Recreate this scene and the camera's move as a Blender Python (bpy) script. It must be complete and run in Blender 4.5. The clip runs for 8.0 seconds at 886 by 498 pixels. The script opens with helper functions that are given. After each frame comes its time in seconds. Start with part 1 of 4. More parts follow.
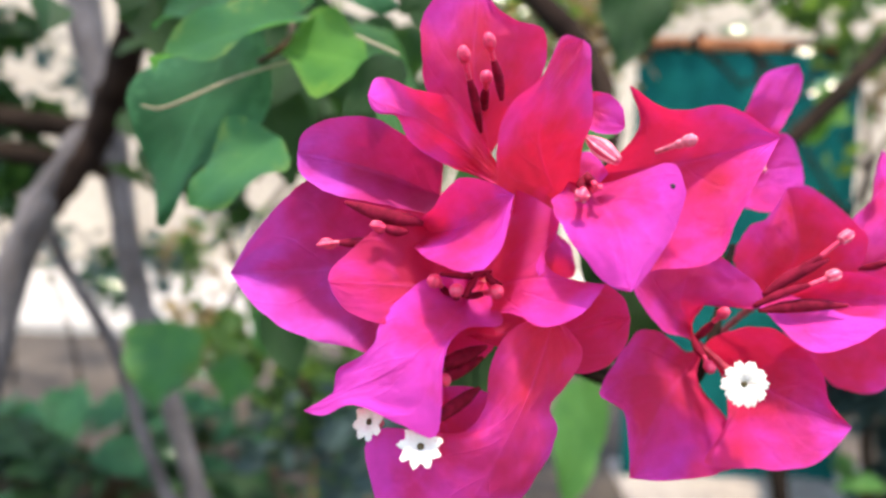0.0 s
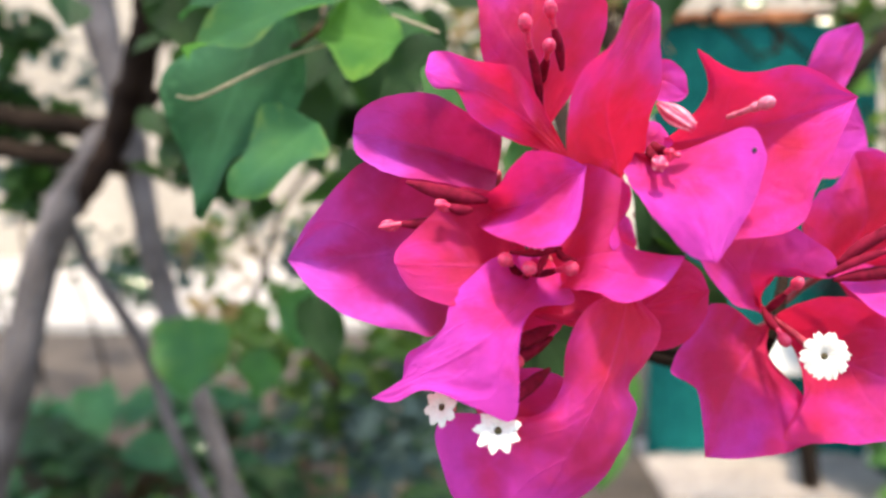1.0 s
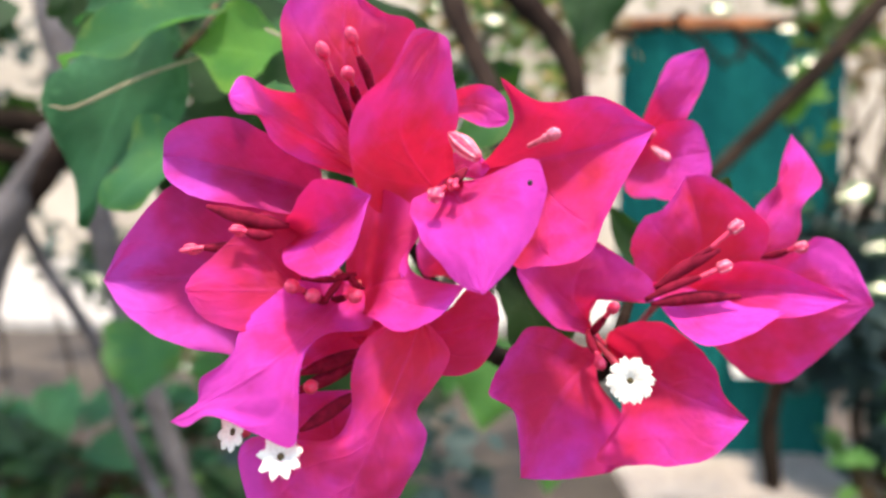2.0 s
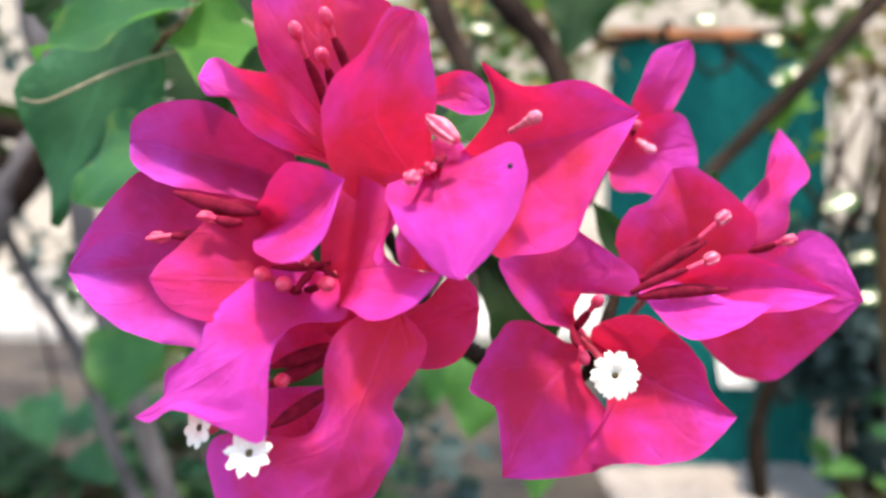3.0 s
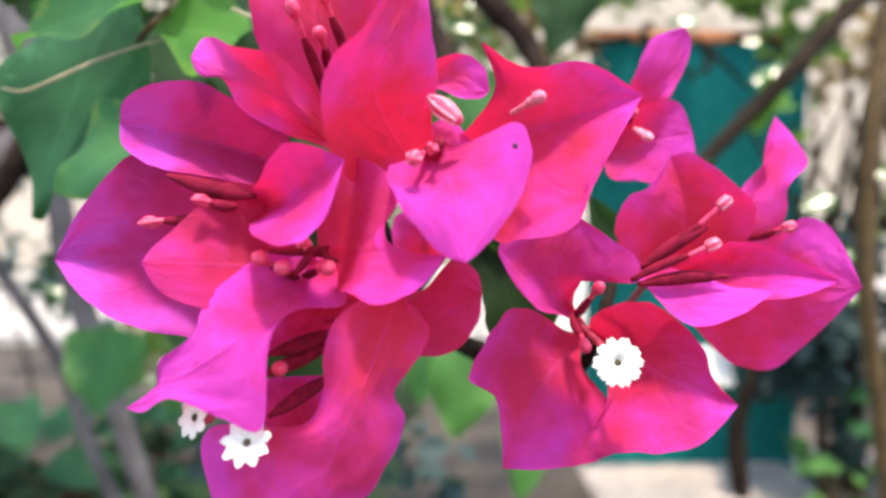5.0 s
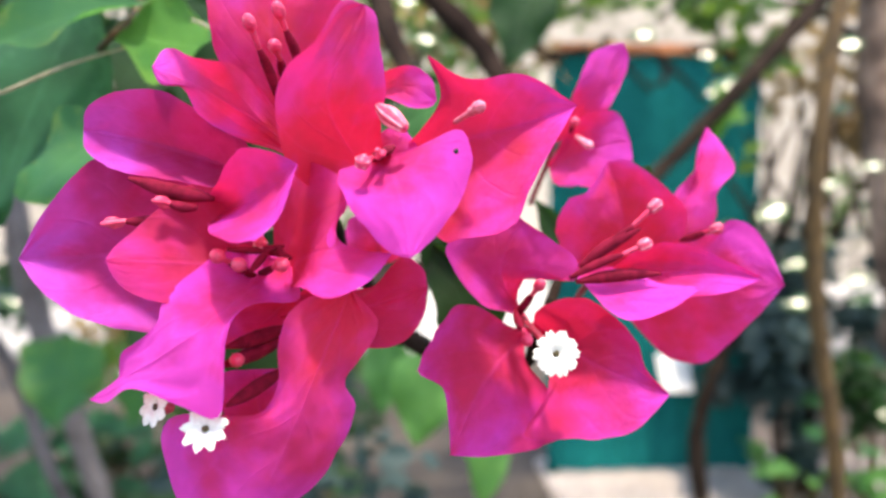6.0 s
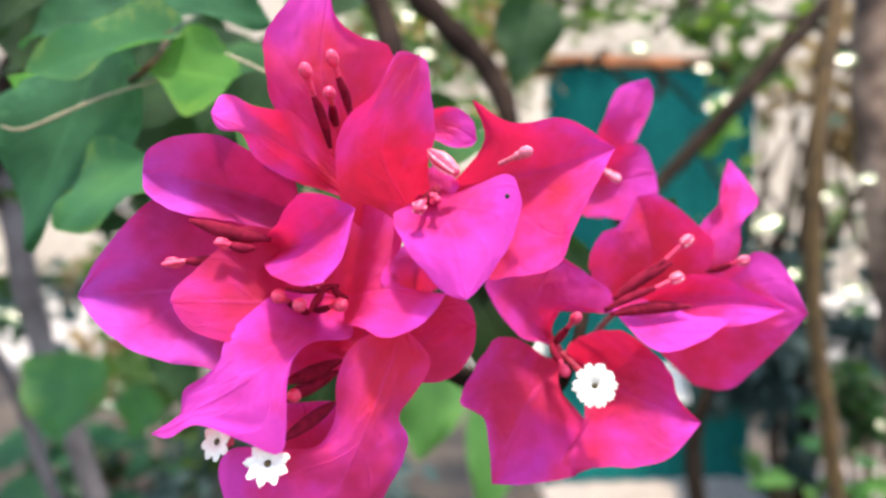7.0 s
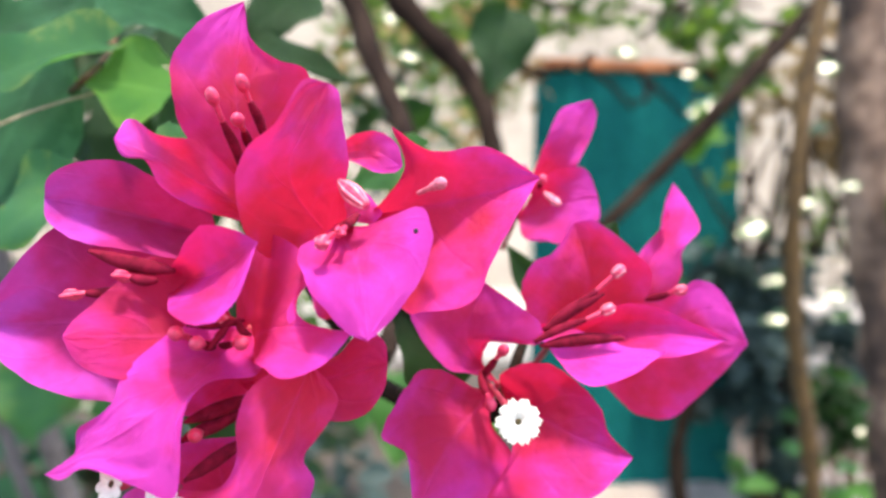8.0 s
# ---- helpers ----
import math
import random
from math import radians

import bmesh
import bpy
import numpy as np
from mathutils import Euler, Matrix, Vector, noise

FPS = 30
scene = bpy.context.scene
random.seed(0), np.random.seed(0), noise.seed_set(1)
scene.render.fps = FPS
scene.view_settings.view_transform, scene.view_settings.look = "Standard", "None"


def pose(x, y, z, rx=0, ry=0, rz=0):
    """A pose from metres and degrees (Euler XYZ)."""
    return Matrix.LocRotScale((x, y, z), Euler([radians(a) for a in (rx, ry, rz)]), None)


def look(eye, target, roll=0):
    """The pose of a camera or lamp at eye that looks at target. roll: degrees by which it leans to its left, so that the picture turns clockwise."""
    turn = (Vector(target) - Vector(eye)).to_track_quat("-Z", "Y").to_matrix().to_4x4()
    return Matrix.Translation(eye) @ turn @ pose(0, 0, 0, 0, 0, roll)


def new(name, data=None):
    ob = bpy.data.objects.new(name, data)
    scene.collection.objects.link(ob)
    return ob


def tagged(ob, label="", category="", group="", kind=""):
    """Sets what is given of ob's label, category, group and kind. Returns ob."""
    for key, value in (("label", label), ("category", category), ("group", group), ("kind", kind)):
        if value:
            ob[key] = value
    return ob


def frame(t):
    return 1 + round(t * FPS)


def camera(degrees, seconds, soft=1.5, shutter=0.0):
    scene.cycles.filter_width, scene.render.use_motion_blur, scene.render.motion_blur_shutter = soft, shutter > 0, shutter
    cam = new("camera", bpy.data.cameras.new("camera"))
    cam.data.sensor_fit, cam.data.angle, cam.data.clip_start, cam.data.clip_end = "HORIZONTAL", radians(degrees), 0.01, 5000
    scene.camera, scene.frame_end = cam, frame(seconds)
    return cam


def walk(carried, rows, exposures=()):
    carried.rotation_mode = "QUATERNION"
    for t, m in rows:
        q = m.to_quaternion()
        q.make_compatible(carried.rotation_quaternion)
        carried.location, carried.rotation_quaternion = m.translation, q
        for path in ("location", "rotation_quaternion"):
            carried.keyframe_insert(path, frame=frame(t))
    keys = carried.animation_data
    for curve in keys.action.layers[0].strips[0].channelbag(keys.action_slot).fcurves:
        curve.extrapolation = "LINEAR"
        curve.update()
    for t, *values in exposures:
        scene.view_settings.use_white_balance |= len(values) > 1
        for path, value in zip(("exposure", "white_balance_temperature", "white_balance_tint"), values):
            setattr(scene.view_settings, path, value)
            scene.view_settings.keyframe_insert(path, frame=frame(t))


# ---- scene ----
cam = camera(60.0, 8.0, soft=2.6)
# seconds, eye x y z, yaw, pitch, roll
ROWS = [
    (0.0, 0.01050, 0.01150, 0.95800, 1.700, -3.850, 1.600),
    (0.5, 0.00577, 0.01628, 0.95435, 2.493, -5.117, -1.018),
    (1.0, 0.00179, 0.01559, 0.95620, 2.909, -4.819, -0.582),
    (1.5, 0.02301, 0.01929, 0.95460, 2.894, -4.612, 0.403),
    (2.0, 0.03233, 0.01603, 0.96069, 1.298, -4.902, 0.157),
    (2.2, 0.03169, 0.01535, 0.95900, 0.846, -4.512, 0.492),
    (3.3, 0.03455, 0.02414, 0.95452, -0.050, -4.089, -0.203),
    (3.5, 0.02935, 0.02625, 0.95175, -0.110, -4.396, -1.158),
    (4.0, 0.02245, 0.02746, 0.94827, 0.009, -4.198, -0.563),
    (4.2, 0.01987, 0.02624, 0.94853, 0.164, -4.000, -0.394),
    (5.3, 0.03321, 0.02162, 0.95443, -1.631, -3.898, -0.004),
    (5.5, 0.03256, 0.01957, 0.95142, -2.135, -3.625, -0.360),
    (6.0, 0.03338, 0.01413, 0.95220, -3.626, -3.198, 0.193),
    (6.5, 0.02780, 0.01432, 0.95184, -4.046, -3.062, 0.064),
    (7.0, 0.02356, 0.00964, 0.95751, -4.077, -2.461, 0.137),
    (7.5, 0.03073, 0.01050, 0.95870, -4.244, -2.165, 0.322),
    (8.0, 0.03715, 0.01387, 0.96311, -4.808, -2.421, 0.715),
]
walk(cam, [(t, pose(x, y, z, 90 + pitch, 0, yaw) @ pose(0, 0, 0, 0, 0, roll)) for t, x, y, z, yaw, pitch, roll in ROWS],
     exposures=((0, 0.37, 7700, 12), (0.5, 0.36, 8050, 12), (2.0, 0.36, 8050, 12), (3.3, 0.37, 7600, 12), (4.2, 0.37, 7600, 12), (5.5, 0.46, 7600, 13), (8, 0.46, 7600, 13)))
# a close-up lens: sharp at the blossoms, soft behind them
cam.data.dof.use_dof = True
cam.data.dof.focus_distance = 0.135
cam.data.dof.aperture_fstop = 12.0

# ---- light ----
SUN_TO = Vector((0.06, -0.28, 0.95)).normalized()
world = bpy.data.worlds.new("daylight")
scene.world = world
world.use_nodes = True
sky = world.node_tree.nodes.new("ShaderNodeTexSky")
sky.sky_type = "NISHITA"
sky.sun_disc = False
sky.sun_elevation = math.asin(SUN_TO.z)
sky.sun_rotation = math.atan2(SUN_TO.x, SUN_TO.y)
back = world.node_tree.nodes["Background"]
back.inputs["Strength"].default_value = 0.46
world.node_tree.links.new(sky.outputs["Color"], back.inputs["Color"])
sun = new("sun", bpy.data.lights.new("sun", "SUN"))
sun.data.energy = 5.0
sun.data.angle = radians(5)
sun.data.color = (1.0, 0.95, 0.87)
sun.matrix_world = look(SUN_TO * 20, (0, 0, 0))


# ---- materials ----
def material(name):
    m = bpy.data.materials.new(name)
    m.use_nodes = True
    nt = m.node_tree
    nt.nodes.clear()
    out = nt.nodes.new("ShaderNodeOutputMaterial")
    return m, nt, out


def node(nt, kind, **values):
    n = nt.nodes.new("ShaderNode" + kind)
    for key, value in values.items():
        n.inputs[key.replace("_", " ")].default_value = value
    return n


def noise_ramp(nt, scale, stops, detail=4.0, coords=None):
    tex = node(nt, "TexNoise", Scale=scale, Detail=detail)
    if coords is None:
        coords = nt.nodes.new("ShaderNodeTexCoord").outputs["Object"]
    nt.links.new(coords, tex.inputs["Vector"])
    ramp = nt.nodes.new("ShaderNodeValToRGB")
    els = ramp.color_ramp.elements
    els[0].position, els[0].color = stops[0][0], (*stops[0][1], 1)
    els[1].position, els[1].color = stops[-1][0], (*stops[-1][1], 1)
    for p, c in stops[1:-1]:
        e = els.new(p)
        e.color = (*c, 1)
    nt.links.new(tex.outputs["Fac"], ramp.inputs["Fac"])
    return ramp.outputs["Color"], tex.outputs["Fac"]


def bump(nt, height, strength, distance):
    b = node(nt, "Bump", Strength=strength, Distance=distance)
    nt.links.new(height, b.inputs["Height"])
    return b.outputs["Normal"]


def plain(name, scale, stops, rough=0.8, relief=0.3, distance=0.003, fine=None, metal=0.0, gloss=0.5):
    """A rough surface with colour at two scales and a fine relief."""
    m, nt, out = material(name)
    colour, fac = noise_ramp(nt, scale, stops)
    fine = fine or scale * 9
    c2, f2 = noise_ramp(nt, fine, ((0.3, (0.72, 0.72, 0.72)), (0.7, (1.1, 1.1, 1.1))))
    mix = nt.nodes.new("ShaderNodeMix")
    mix.data_type, mix.blend_type = "RGBA", "MULTIPLY"
    mix.inputs["Factor"].default_value = 1.0
    nt.links.new(colour, mix.inputs[6])
    nt.links.new(c2, mix.inputs[7])
    p = node(nt, "BsdfPrincipled", Roughness=rough, Metallic=metal)
    p.inputs["Specular IOR Level"].default_value = gloss
    nt.links.new(mix.outputs[2], p.inputs["Base Color"])
    nt.links.new(bump(nt, f2, relief, distance), p.inputs["Normal"])
    nt.links.new(p.outputs[0], out.inputs["Surface"])
    return m


def blade_material(name, face, edge, through_colour, share, rough, scale, veins, throat=None, rim=None):
    """A thin leaf or bract: coloured face, light passing through it, veins from the UV map."""
    m, nt, out = material(name)
    uv = nt.nodes.new("ShaderNodeUVMap")
    split = nt.nodes.new("ShaderNodeSeparateXYZ")
    nt.links.new(uv.outputs["UV"], split.inputs[0])

    def calc(op, a, b=0.0, c=0.0):
        n = nt.nodes.new("ShaderNodeMath")
        n.operation = op
        for k, v in enumerate((a, b, c)):
            if isinstance(v, (int, float)):
                n.inputs[k].default_value = v
            else:
                nt.links.new(v, n.inputs[k])
        return n.outputs[0]

    across = calc("ABSOLUTE", calc("SUBTRACT", split.outputs["X"], 0.5))
    # side veins that sweep towards the tip
    jitter = node(nt, "TexNoise", Scale=scale * 0.5, Detail=2.0)
    nt.links.new(nt.nodes.new("ShaderNodeTexCoord").outputs["Object"], jitter.inputs["Vector"])
    line = calc("SUBTRACT", split.outputs["Y"], calc("MULTIPLY", across, 0.75))
    line = calc("ADD", line, calc("MULTIPLY", jitter.outputs["Fac"], 0.10))
    wave = calc("ABSOLUTE", calc("SINE", calc("MULTIPLY", line, 17.0)))
    side = calc("POWER", calc("SUBTRACT", 1.0, wave), 7.0)
    rib = calc("POWER", calc("MAXIMUM", calc("SUBTRACT", 1.0, calc("MULTIPLY", across, 26.0)), 0.0), 1.5)
    vein = calc("MINIMUM", calc("ADD", calc("MULTIPLY", side, 0.55), rib), 1.0)
    tone, fac = noise_ramp(nt, scale, ((0.3, face), (0.72, edge)))
    if rim:
        # uneven paler margin with small specks
        spots = node(nt, "TexNoise", Scale=scale * 5, Detail=2.0)
        nt.links.new(nt.nodes.new("ShaderNodeTexCoord").outputs["Object"], spots.inputs["Vector"])
        worn = calc("ADD", calc("MULTIPLY", across, 2.0), calc("MULTIPLY", calc("SUBTRACT", spots.outputs["Fac"], 0.5), 2.2))
        worn = calc("ADD", worn, calc("MULTIPLY", calc("SUBTRACT", fac, 0.5), 1.6))
        worn = calc("MULTIPLY", calc("MINIMUM", calc("MAXIMUM", calc("SUBTRACT", worn, 0.78), 0.0), 0.35), 2.2)
        blend = nt.nodes.new("ShaderNodeMix")
        blend.data_type = "RGBA"
        nt.links.new(worn, blend.inputs["Factor"])
        nt.links.new(tone, blend.inputs[6])
        blend.inputs[7].default_value = (*rim, 1)
        tone = blend.outputs[2]
    if throat:
        # crimson near base and midrib, violet-pink towards tip and margins: own colour with red shade painted in
        blotch = node(nt, "TexNoise", Scale=scale * 1.1, Detail=3.0)
        nt.links.new(nt.nodes.new("ShaderNodeTexCoord").outputs["Object"], blotch.inputs["Vector"])
        at = calc("ADD", calc("MULTIPLY", split.outputs["Y"], 0.72), calc("MULTIPLY", across, 0.45))
        at = calc("ADD", at, calc("MULTIPLY", calc("SUBTRACT", blotch.outputs["Fac"], 0.5), 1.3))
        # hue offset per bract: backlit red and sunlit violet put into the colour
        tint = nt.nodes.new("ShaderNodeAttribute")
        tint.attribute_type, tint.attribute_name = "OBJECT", "lit_tint"
        at = calc("ADD", at, tint.outputs["Fac"])
        ramp = nt.nodes.new("ShaderNodeValToRGB")
        els = ramp.color_ramp.elements
        els[0].position, els[0].color = 0.22, (*throat, 1)
        els[1].position, els[1].color = 0.80, (*edge, 1)
        e = els.new(0.52)
        e.color = (*face, 1)
        nt.links.new(at, ramp.inputs["Fac"])
        fine, _ = noise_ramp(nt, scale * 4.5, ((0.3, (0.88, 0.82, 0.86)), (0.7, (1.0, 1.0, 1.0))))
        mul = nt.nodes.new("ShaderNodeMix")
        mul.data_type, mul.blend_type = "RGBA", "MULTIPLY"
        mul.inputs["Factor"].default_value = 1.0
        nt.links.new(ramp.outputs["Color"], mul.inputs[6])
        nt.links.new(fine, mul.inputs[7])
        tone = mul.outputs[2]
    mix = nt.nodes.new("ShaderNodeMix")
    mix.data_type, mix.blend_type = "RGBA", "MIX"
    nt.links.new(calc("MULTIPLY", vein, veins), mix.inputs["Factor"])
    nt.links.new(tone, mix.inputs[6])
    mix.inputs[7].default_value = (*[min(1, 1.35 * a + 0.03) for a in edge], 1)
    colour = mix.outputs[2]
    info = nt.nodes.new("ShaderNodeObjectInfo")
    hsv = nt.nodes.new("ShaderNodeHueSaturation")
    nt.links.new(calc("ADD", calc("MULTIPLY", info.outputs["Random"], 0.02), 0.49), hsv.inputs["Hue"])
    nt.links.new(calc("ADD", calc("MULTIPLY", info.outputs["Random"], 0.25), 0.86), hsv.inputs["Value"])
    nt.links.new(colour, hsv.inputs["Color"])
    grain = node(nt, "TexNoise", Scale=scale * 14, Detail=3.0)
    height = calc("ADD", calc("MULTIPLY", vein, -0.6), calc("MULTIPLY", grain.outputs["Fac"], 0.5))
    if throat:
        crumple = node(nt, "TexNoise", Scale=scale * 3.2, Detail=2.0)
        nt.links.new(nt.nodes.new("ShaderNodeTexCoord").outputs["Object"], crumple.inputs["Vector"])
        height = calc("ADD", calc("ADD", height, calc("MULTIPLY", vein, -0.5)), calc("MULTIPLY", crumple.outputs["Fac"], 2.2))
    normal = bump(nt, height, 0.5, 0.0012)
    p = node(nt, "BsdfPrincipled", Roughness=rough)
    p.inputs["Specular IOR Level"].default_value = 0.35 if throat else 0.22
    nt.links.new(hsv.outputs["Color"], p.inputs["Base Color"])
    nt.links.new(normal, p.inputs["Normal"])
    tr = node(nt, "BsdfTranslucent", Color=(*through_colour, 1))
    nt.links.new(normal, tr.inputs["Normal"])
    ms = node(nt, "MixShader", Fac=share)
    nt.links.new(p.outputs[0], ms.inputs[1])
    nt.links.new(tr.outputs[0], ms.inputs[2])
    nt.links.new(ms.outputs[0], out.inputs["Surface"])
    return m


BRACT = blade_material("bract", (0.86, 0.042, 0.34), (0.92, 0.072, 0.72), (0.76, 0.019, 0.080), 0.45, 0.55, 90, 0.10, throat=(0.74, 0.026, 0.11))
# violet colour variation, with the left bracts' shade painted in as a darker copy
BRACT_VIOLET_SHADED = blade_material("shaded violet bract", (0.70, 0.045, 0.36), (0.78, 0.105, 0.76), (0.42, 0.012, 0.075), 0.42, 0.55, 90, 0.10, throat=(0.56, 0.025, 0.16))
LEAF = blade_material("leaf", (0.012, 0.070, 0.030), (0.048, 0.165, 0.060), (0.12, 0.38, 0.05), 0.35, 0.55, 60, 0.4, rim=(0.075, 0.18, 0.06))
LEAF_DEEP = blade_material("deep green leaf", (0.005, 0.042, 0.018), (0.026, 0.125, 0.052), (0.05, 0.24, 0.05), 0.30, 0.6, 55, 0.25, rim=(0.042, 0.150, 0.065))
LEAF_PALE = blade_material("pale leaf", (0.020, 0.120, 0.065), (0.060, 0.210, 0.075), (0.12, 0.38, 0.07), 0.40, 0.55, 60, 0.3, rim=(0.17, 0.29, 0.075))
LEAF_YOUNG = blade_material("young leaf", (0.036, 0.150, 0.036), (0.110, 0.260, 0.045), (0.20, 0.52, 0.06), 0.42, 0.5, 60, 0.4, rim=(0.15, 0.29, 0.05))
LEAF_MID = blade_material("mid-green leaf", (0.048, 0.145, 0.042), (0.090, 0.215, 0.056), (0.18, 0.46, 0.06), 0.38, 0.5, 60, 0.4)
# near-black green: truly dark leaves, and inner leaves with shade put into the colour
LEAF_DARK_SHADED = blade_material("dark shaded leaf", (0.006, 0.028, 0.009), (0.016, 0.054, 0.015), (0.05, 0.15, 0.02), 0.25, 0.5, 60, 0.3)
FOLIAGE = blade_material("foliage", (0.022, 0.062, 0.022), (0.050, 0.115, 0.034), (0.20, 0.36, 0.05), 0.35, 0.5, 8, 0.2)
# the dark shrub's own colour; elsewhere foliage with shade painted in
FOLIAGE_DARK_SHADED = blade_material("dark shaded foliage", (0.030, 0.056, 0.060), (0.058, 0.098, 0.098), (0.07, 0.15, 0.10), 0.2, 0.6, 8, 0.2)
DRY = blade_material("dry leaves", (0.20, 0.13, 0.06), (0.34, 0.25, 0.13), (0.4, 0.28, 0.1), 0.3, 0.7, 8, 0.2)
BARK = plain("bark", 14, ((0.3, (0.070, 0.058, 0.057)), (0.7, (0.20, 0.178, 0.182))), 0.9, 0.8, 0.006)
BARK_PALE = plain("brown bark", 11, ((0.38, (0.050, 0.032, 0.026)), (0.50, (0.13, 0.082, 0.060)), (0.62, (0.30, 0.205, 0.155))), 0.9, 0.8, 0.006, 40)
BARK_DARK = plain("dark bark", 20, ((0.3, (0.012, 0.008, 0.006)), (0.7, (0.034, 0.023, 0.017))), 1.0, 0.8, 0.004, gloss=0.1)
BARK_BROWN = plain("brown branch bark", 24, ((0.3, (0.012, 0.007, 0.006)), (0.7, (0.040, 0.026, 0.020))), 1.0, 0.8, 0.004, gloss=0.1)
WAXY = plain("waxy leaf", 30, ((0.3, (0.050, 0.120, 0.045)), (0.7, (0.120, 0.210, 0.080))), 0.22, 0.05, 0.0004, gloss=0.7)
TWIG = plain("pale twig", 60, ((0.3, (0.22, 0.19, 0.12)), (0.7, (0.36, 0.31, 0.20))), 0.8, 0.5, 0.0006)
TWIG_GREEN = plain("olive stem", 45, ((0.3, (0.046, 0.026, 0.007)), (0.7, (0.125, 0.070, 0.020))), 0.8, 0.5, 0.001)
# darker than the crimson tubes: throat shade put into the colour
TUBE_SHADED = plain("shaded floret tube", 500, ((0.3, (0.12, 0.005, 0.018)), (0.7, (0.26, 0.011, 0.042))), 0.9, 0.3, 0.0002, gloss=0.1)
STALK = plain("dark red stalk", 300, ((0.3, (0.30, 0.02, 0.04)), (0.7, (0.50, 0.05, 0.09))), 0.6, 0.3, 0.0002)
FLORET = plain("pink floret", 700, ((0.3, (0.66, 0.030, 0.11)), (0.7, (0.76, 0.065, 0.16))), 0.45, 0.4, 0.0002, 1500)
FLORET_PALE = plain("pale pink floret", 700, ((0.3, (0.80, 0.13, 0.24)), (0.7, (0.85, 0.32, 0.40))), 0.45, 0.4, 0.0002, 1500)
PETAL = plain("white petal", 900, ((0.3, (0.68, 0.67, 0.60)), (0.7, (0.76, 0.76, 0.72))), 0.6, 0.2, 0.0002)
EYE_DARK = plain("floret throat", 900, ((0.3, (0.035, 0.025, 0.008)), (0.7, (0.10, 0.075, 0.02))), 0.7, 0.2, 0.0002)
SPECK = plain("black speck", 900, ((0.3, (0.01, 0.008, 0.012)), (0.7, (0.02, 0.015, 0.02))), 0.7, 0.2, 0.0002)
EARTH = plain("dry earth", 1.6, ((0.3, (0.045, 0.036, 0.029)), (0.55, (0.078, 0.062, 0.050)), (0.75, (0.12, 0.098, 0.080))), 0.95, 0.8, 0.02, 25)
WALL = plain("whitewashed wall", 1.1, ((0.3, (0.385, 0.33, 0.27)), (0.7, (0.56, 0.49, 0.41))), 0.9, 0.4, 0.004, 18)
YARD = plain("sunlit concrete", 1.5, ((0.3, (0.36, 0.34, 0.32)), (0.7, (0.48, 0.46, 0.43))), 0.9, 0.5, 0.004)
CONCRETE = plain("pale concrete", 4, ((0.3, (0.29, 0.25, 0.23)), (0.7, (0.45, 0.40, 0.37))), 0.9, 0.5, 0.004)
TEAL = plain("teal paint", 5, ((0.3, (0.0008, 0.100, 0.100)), (0.7, (0.0015, 0.150, 0.140))), 0.95, 0.3, 0.002, gloss=0.04)
WHITE = plain("white enamel", 6, ((0.3, (0.80, 0.81, 0.81)), (0.7, (0.87, 0.87, 0.87))), 0.4, 0.2, 0.001)
ORANGE = plain("rust-orange paint", 6, ((0.3, (0.34, 0.095, 0.03)), (0.7, (0.62, 0.22, 0.08))), 0.7, 0.4, 0.003)


# ---- builders ----
def part(name, bm, mat, parent, label=""):
    me = bpy.data.meshes.new(name)
    bm.to_mesh(me)
    bm.free()
    for f in me.polygons:
        f.use_smooth = True
    me.materials.append(mat)
    ob = new(name, me)
    ob.parent = parent
    if parent is not None:
        ob.matrix_parent_inverse = parent.matrix_world.inverted()
    return tagged(ob, label)


def thing(name, place, label, category, group="", kind=""):
    ob = new(name)
    ob.empty_display_size = 0.02
    ob.location = place
    ob.matrix_world = Matrix.Translation(place)
    return tagged(ob, label, category, group, kind)


def spline(points, v):
    """A smooth curve through the points, spaced by their distances; v runs from 0 to 1."""
    pts = [Vector(p) for p in points]
    ext = [2 * pts[0] - pts[1]] + pts + [2 * pts[-1] - pts[-2]]
    knots = [0.0]
    for a, b in zip(pts, pts[1:]):
        knots.append(knots[-1] + max((b - a).length, 1e-9) ** 0.7)
    s = v * knots[-1]
    k = 0
    while k < len(pts) - 2 and s > knots[k + 1]:
        k += 1
    f = (s - knots[k]) / (knots[k + 1] - knots[k])
    a, b, c, d = ext[k:k + 4]
    return 0.5 * (2 * b + (c - a) * f + (2 * a - 5 * b + 4 * c - d) * f * f + (3 * b - a - 3 * c + d) * f ** 3)


def sheet(bm, surface, nu, nv):
    """A grid of faces over surface(u, v), u from -1 to 1 across and v from 0 to 1 along, with a UV map."""
    layer = bm.loops.layers.uv.new("UVMap")
    grid = [[bm.verts.new(surface(2 * i / nu - 1, j / nv)) for i in range(nu + 1)] for j in range(nv + 1)]
    for j in range(nv):
        for i in range(nu):
            f = bm.faces.new((grid[j][i], grid[j][i + 1], grid[j + 1][i + 1], grid[j + 1][i]))
            for loop, (du, dv) in zip(f.loops, ((0, 0), (1, 0), (1, 1), (0, 1))):
                loop[layer].uv = ((i + du) / nu, (j + dv) / nv)
    bmesh.ops.remove_doubles(bm, verts=bm.verts, dist=1e-6)


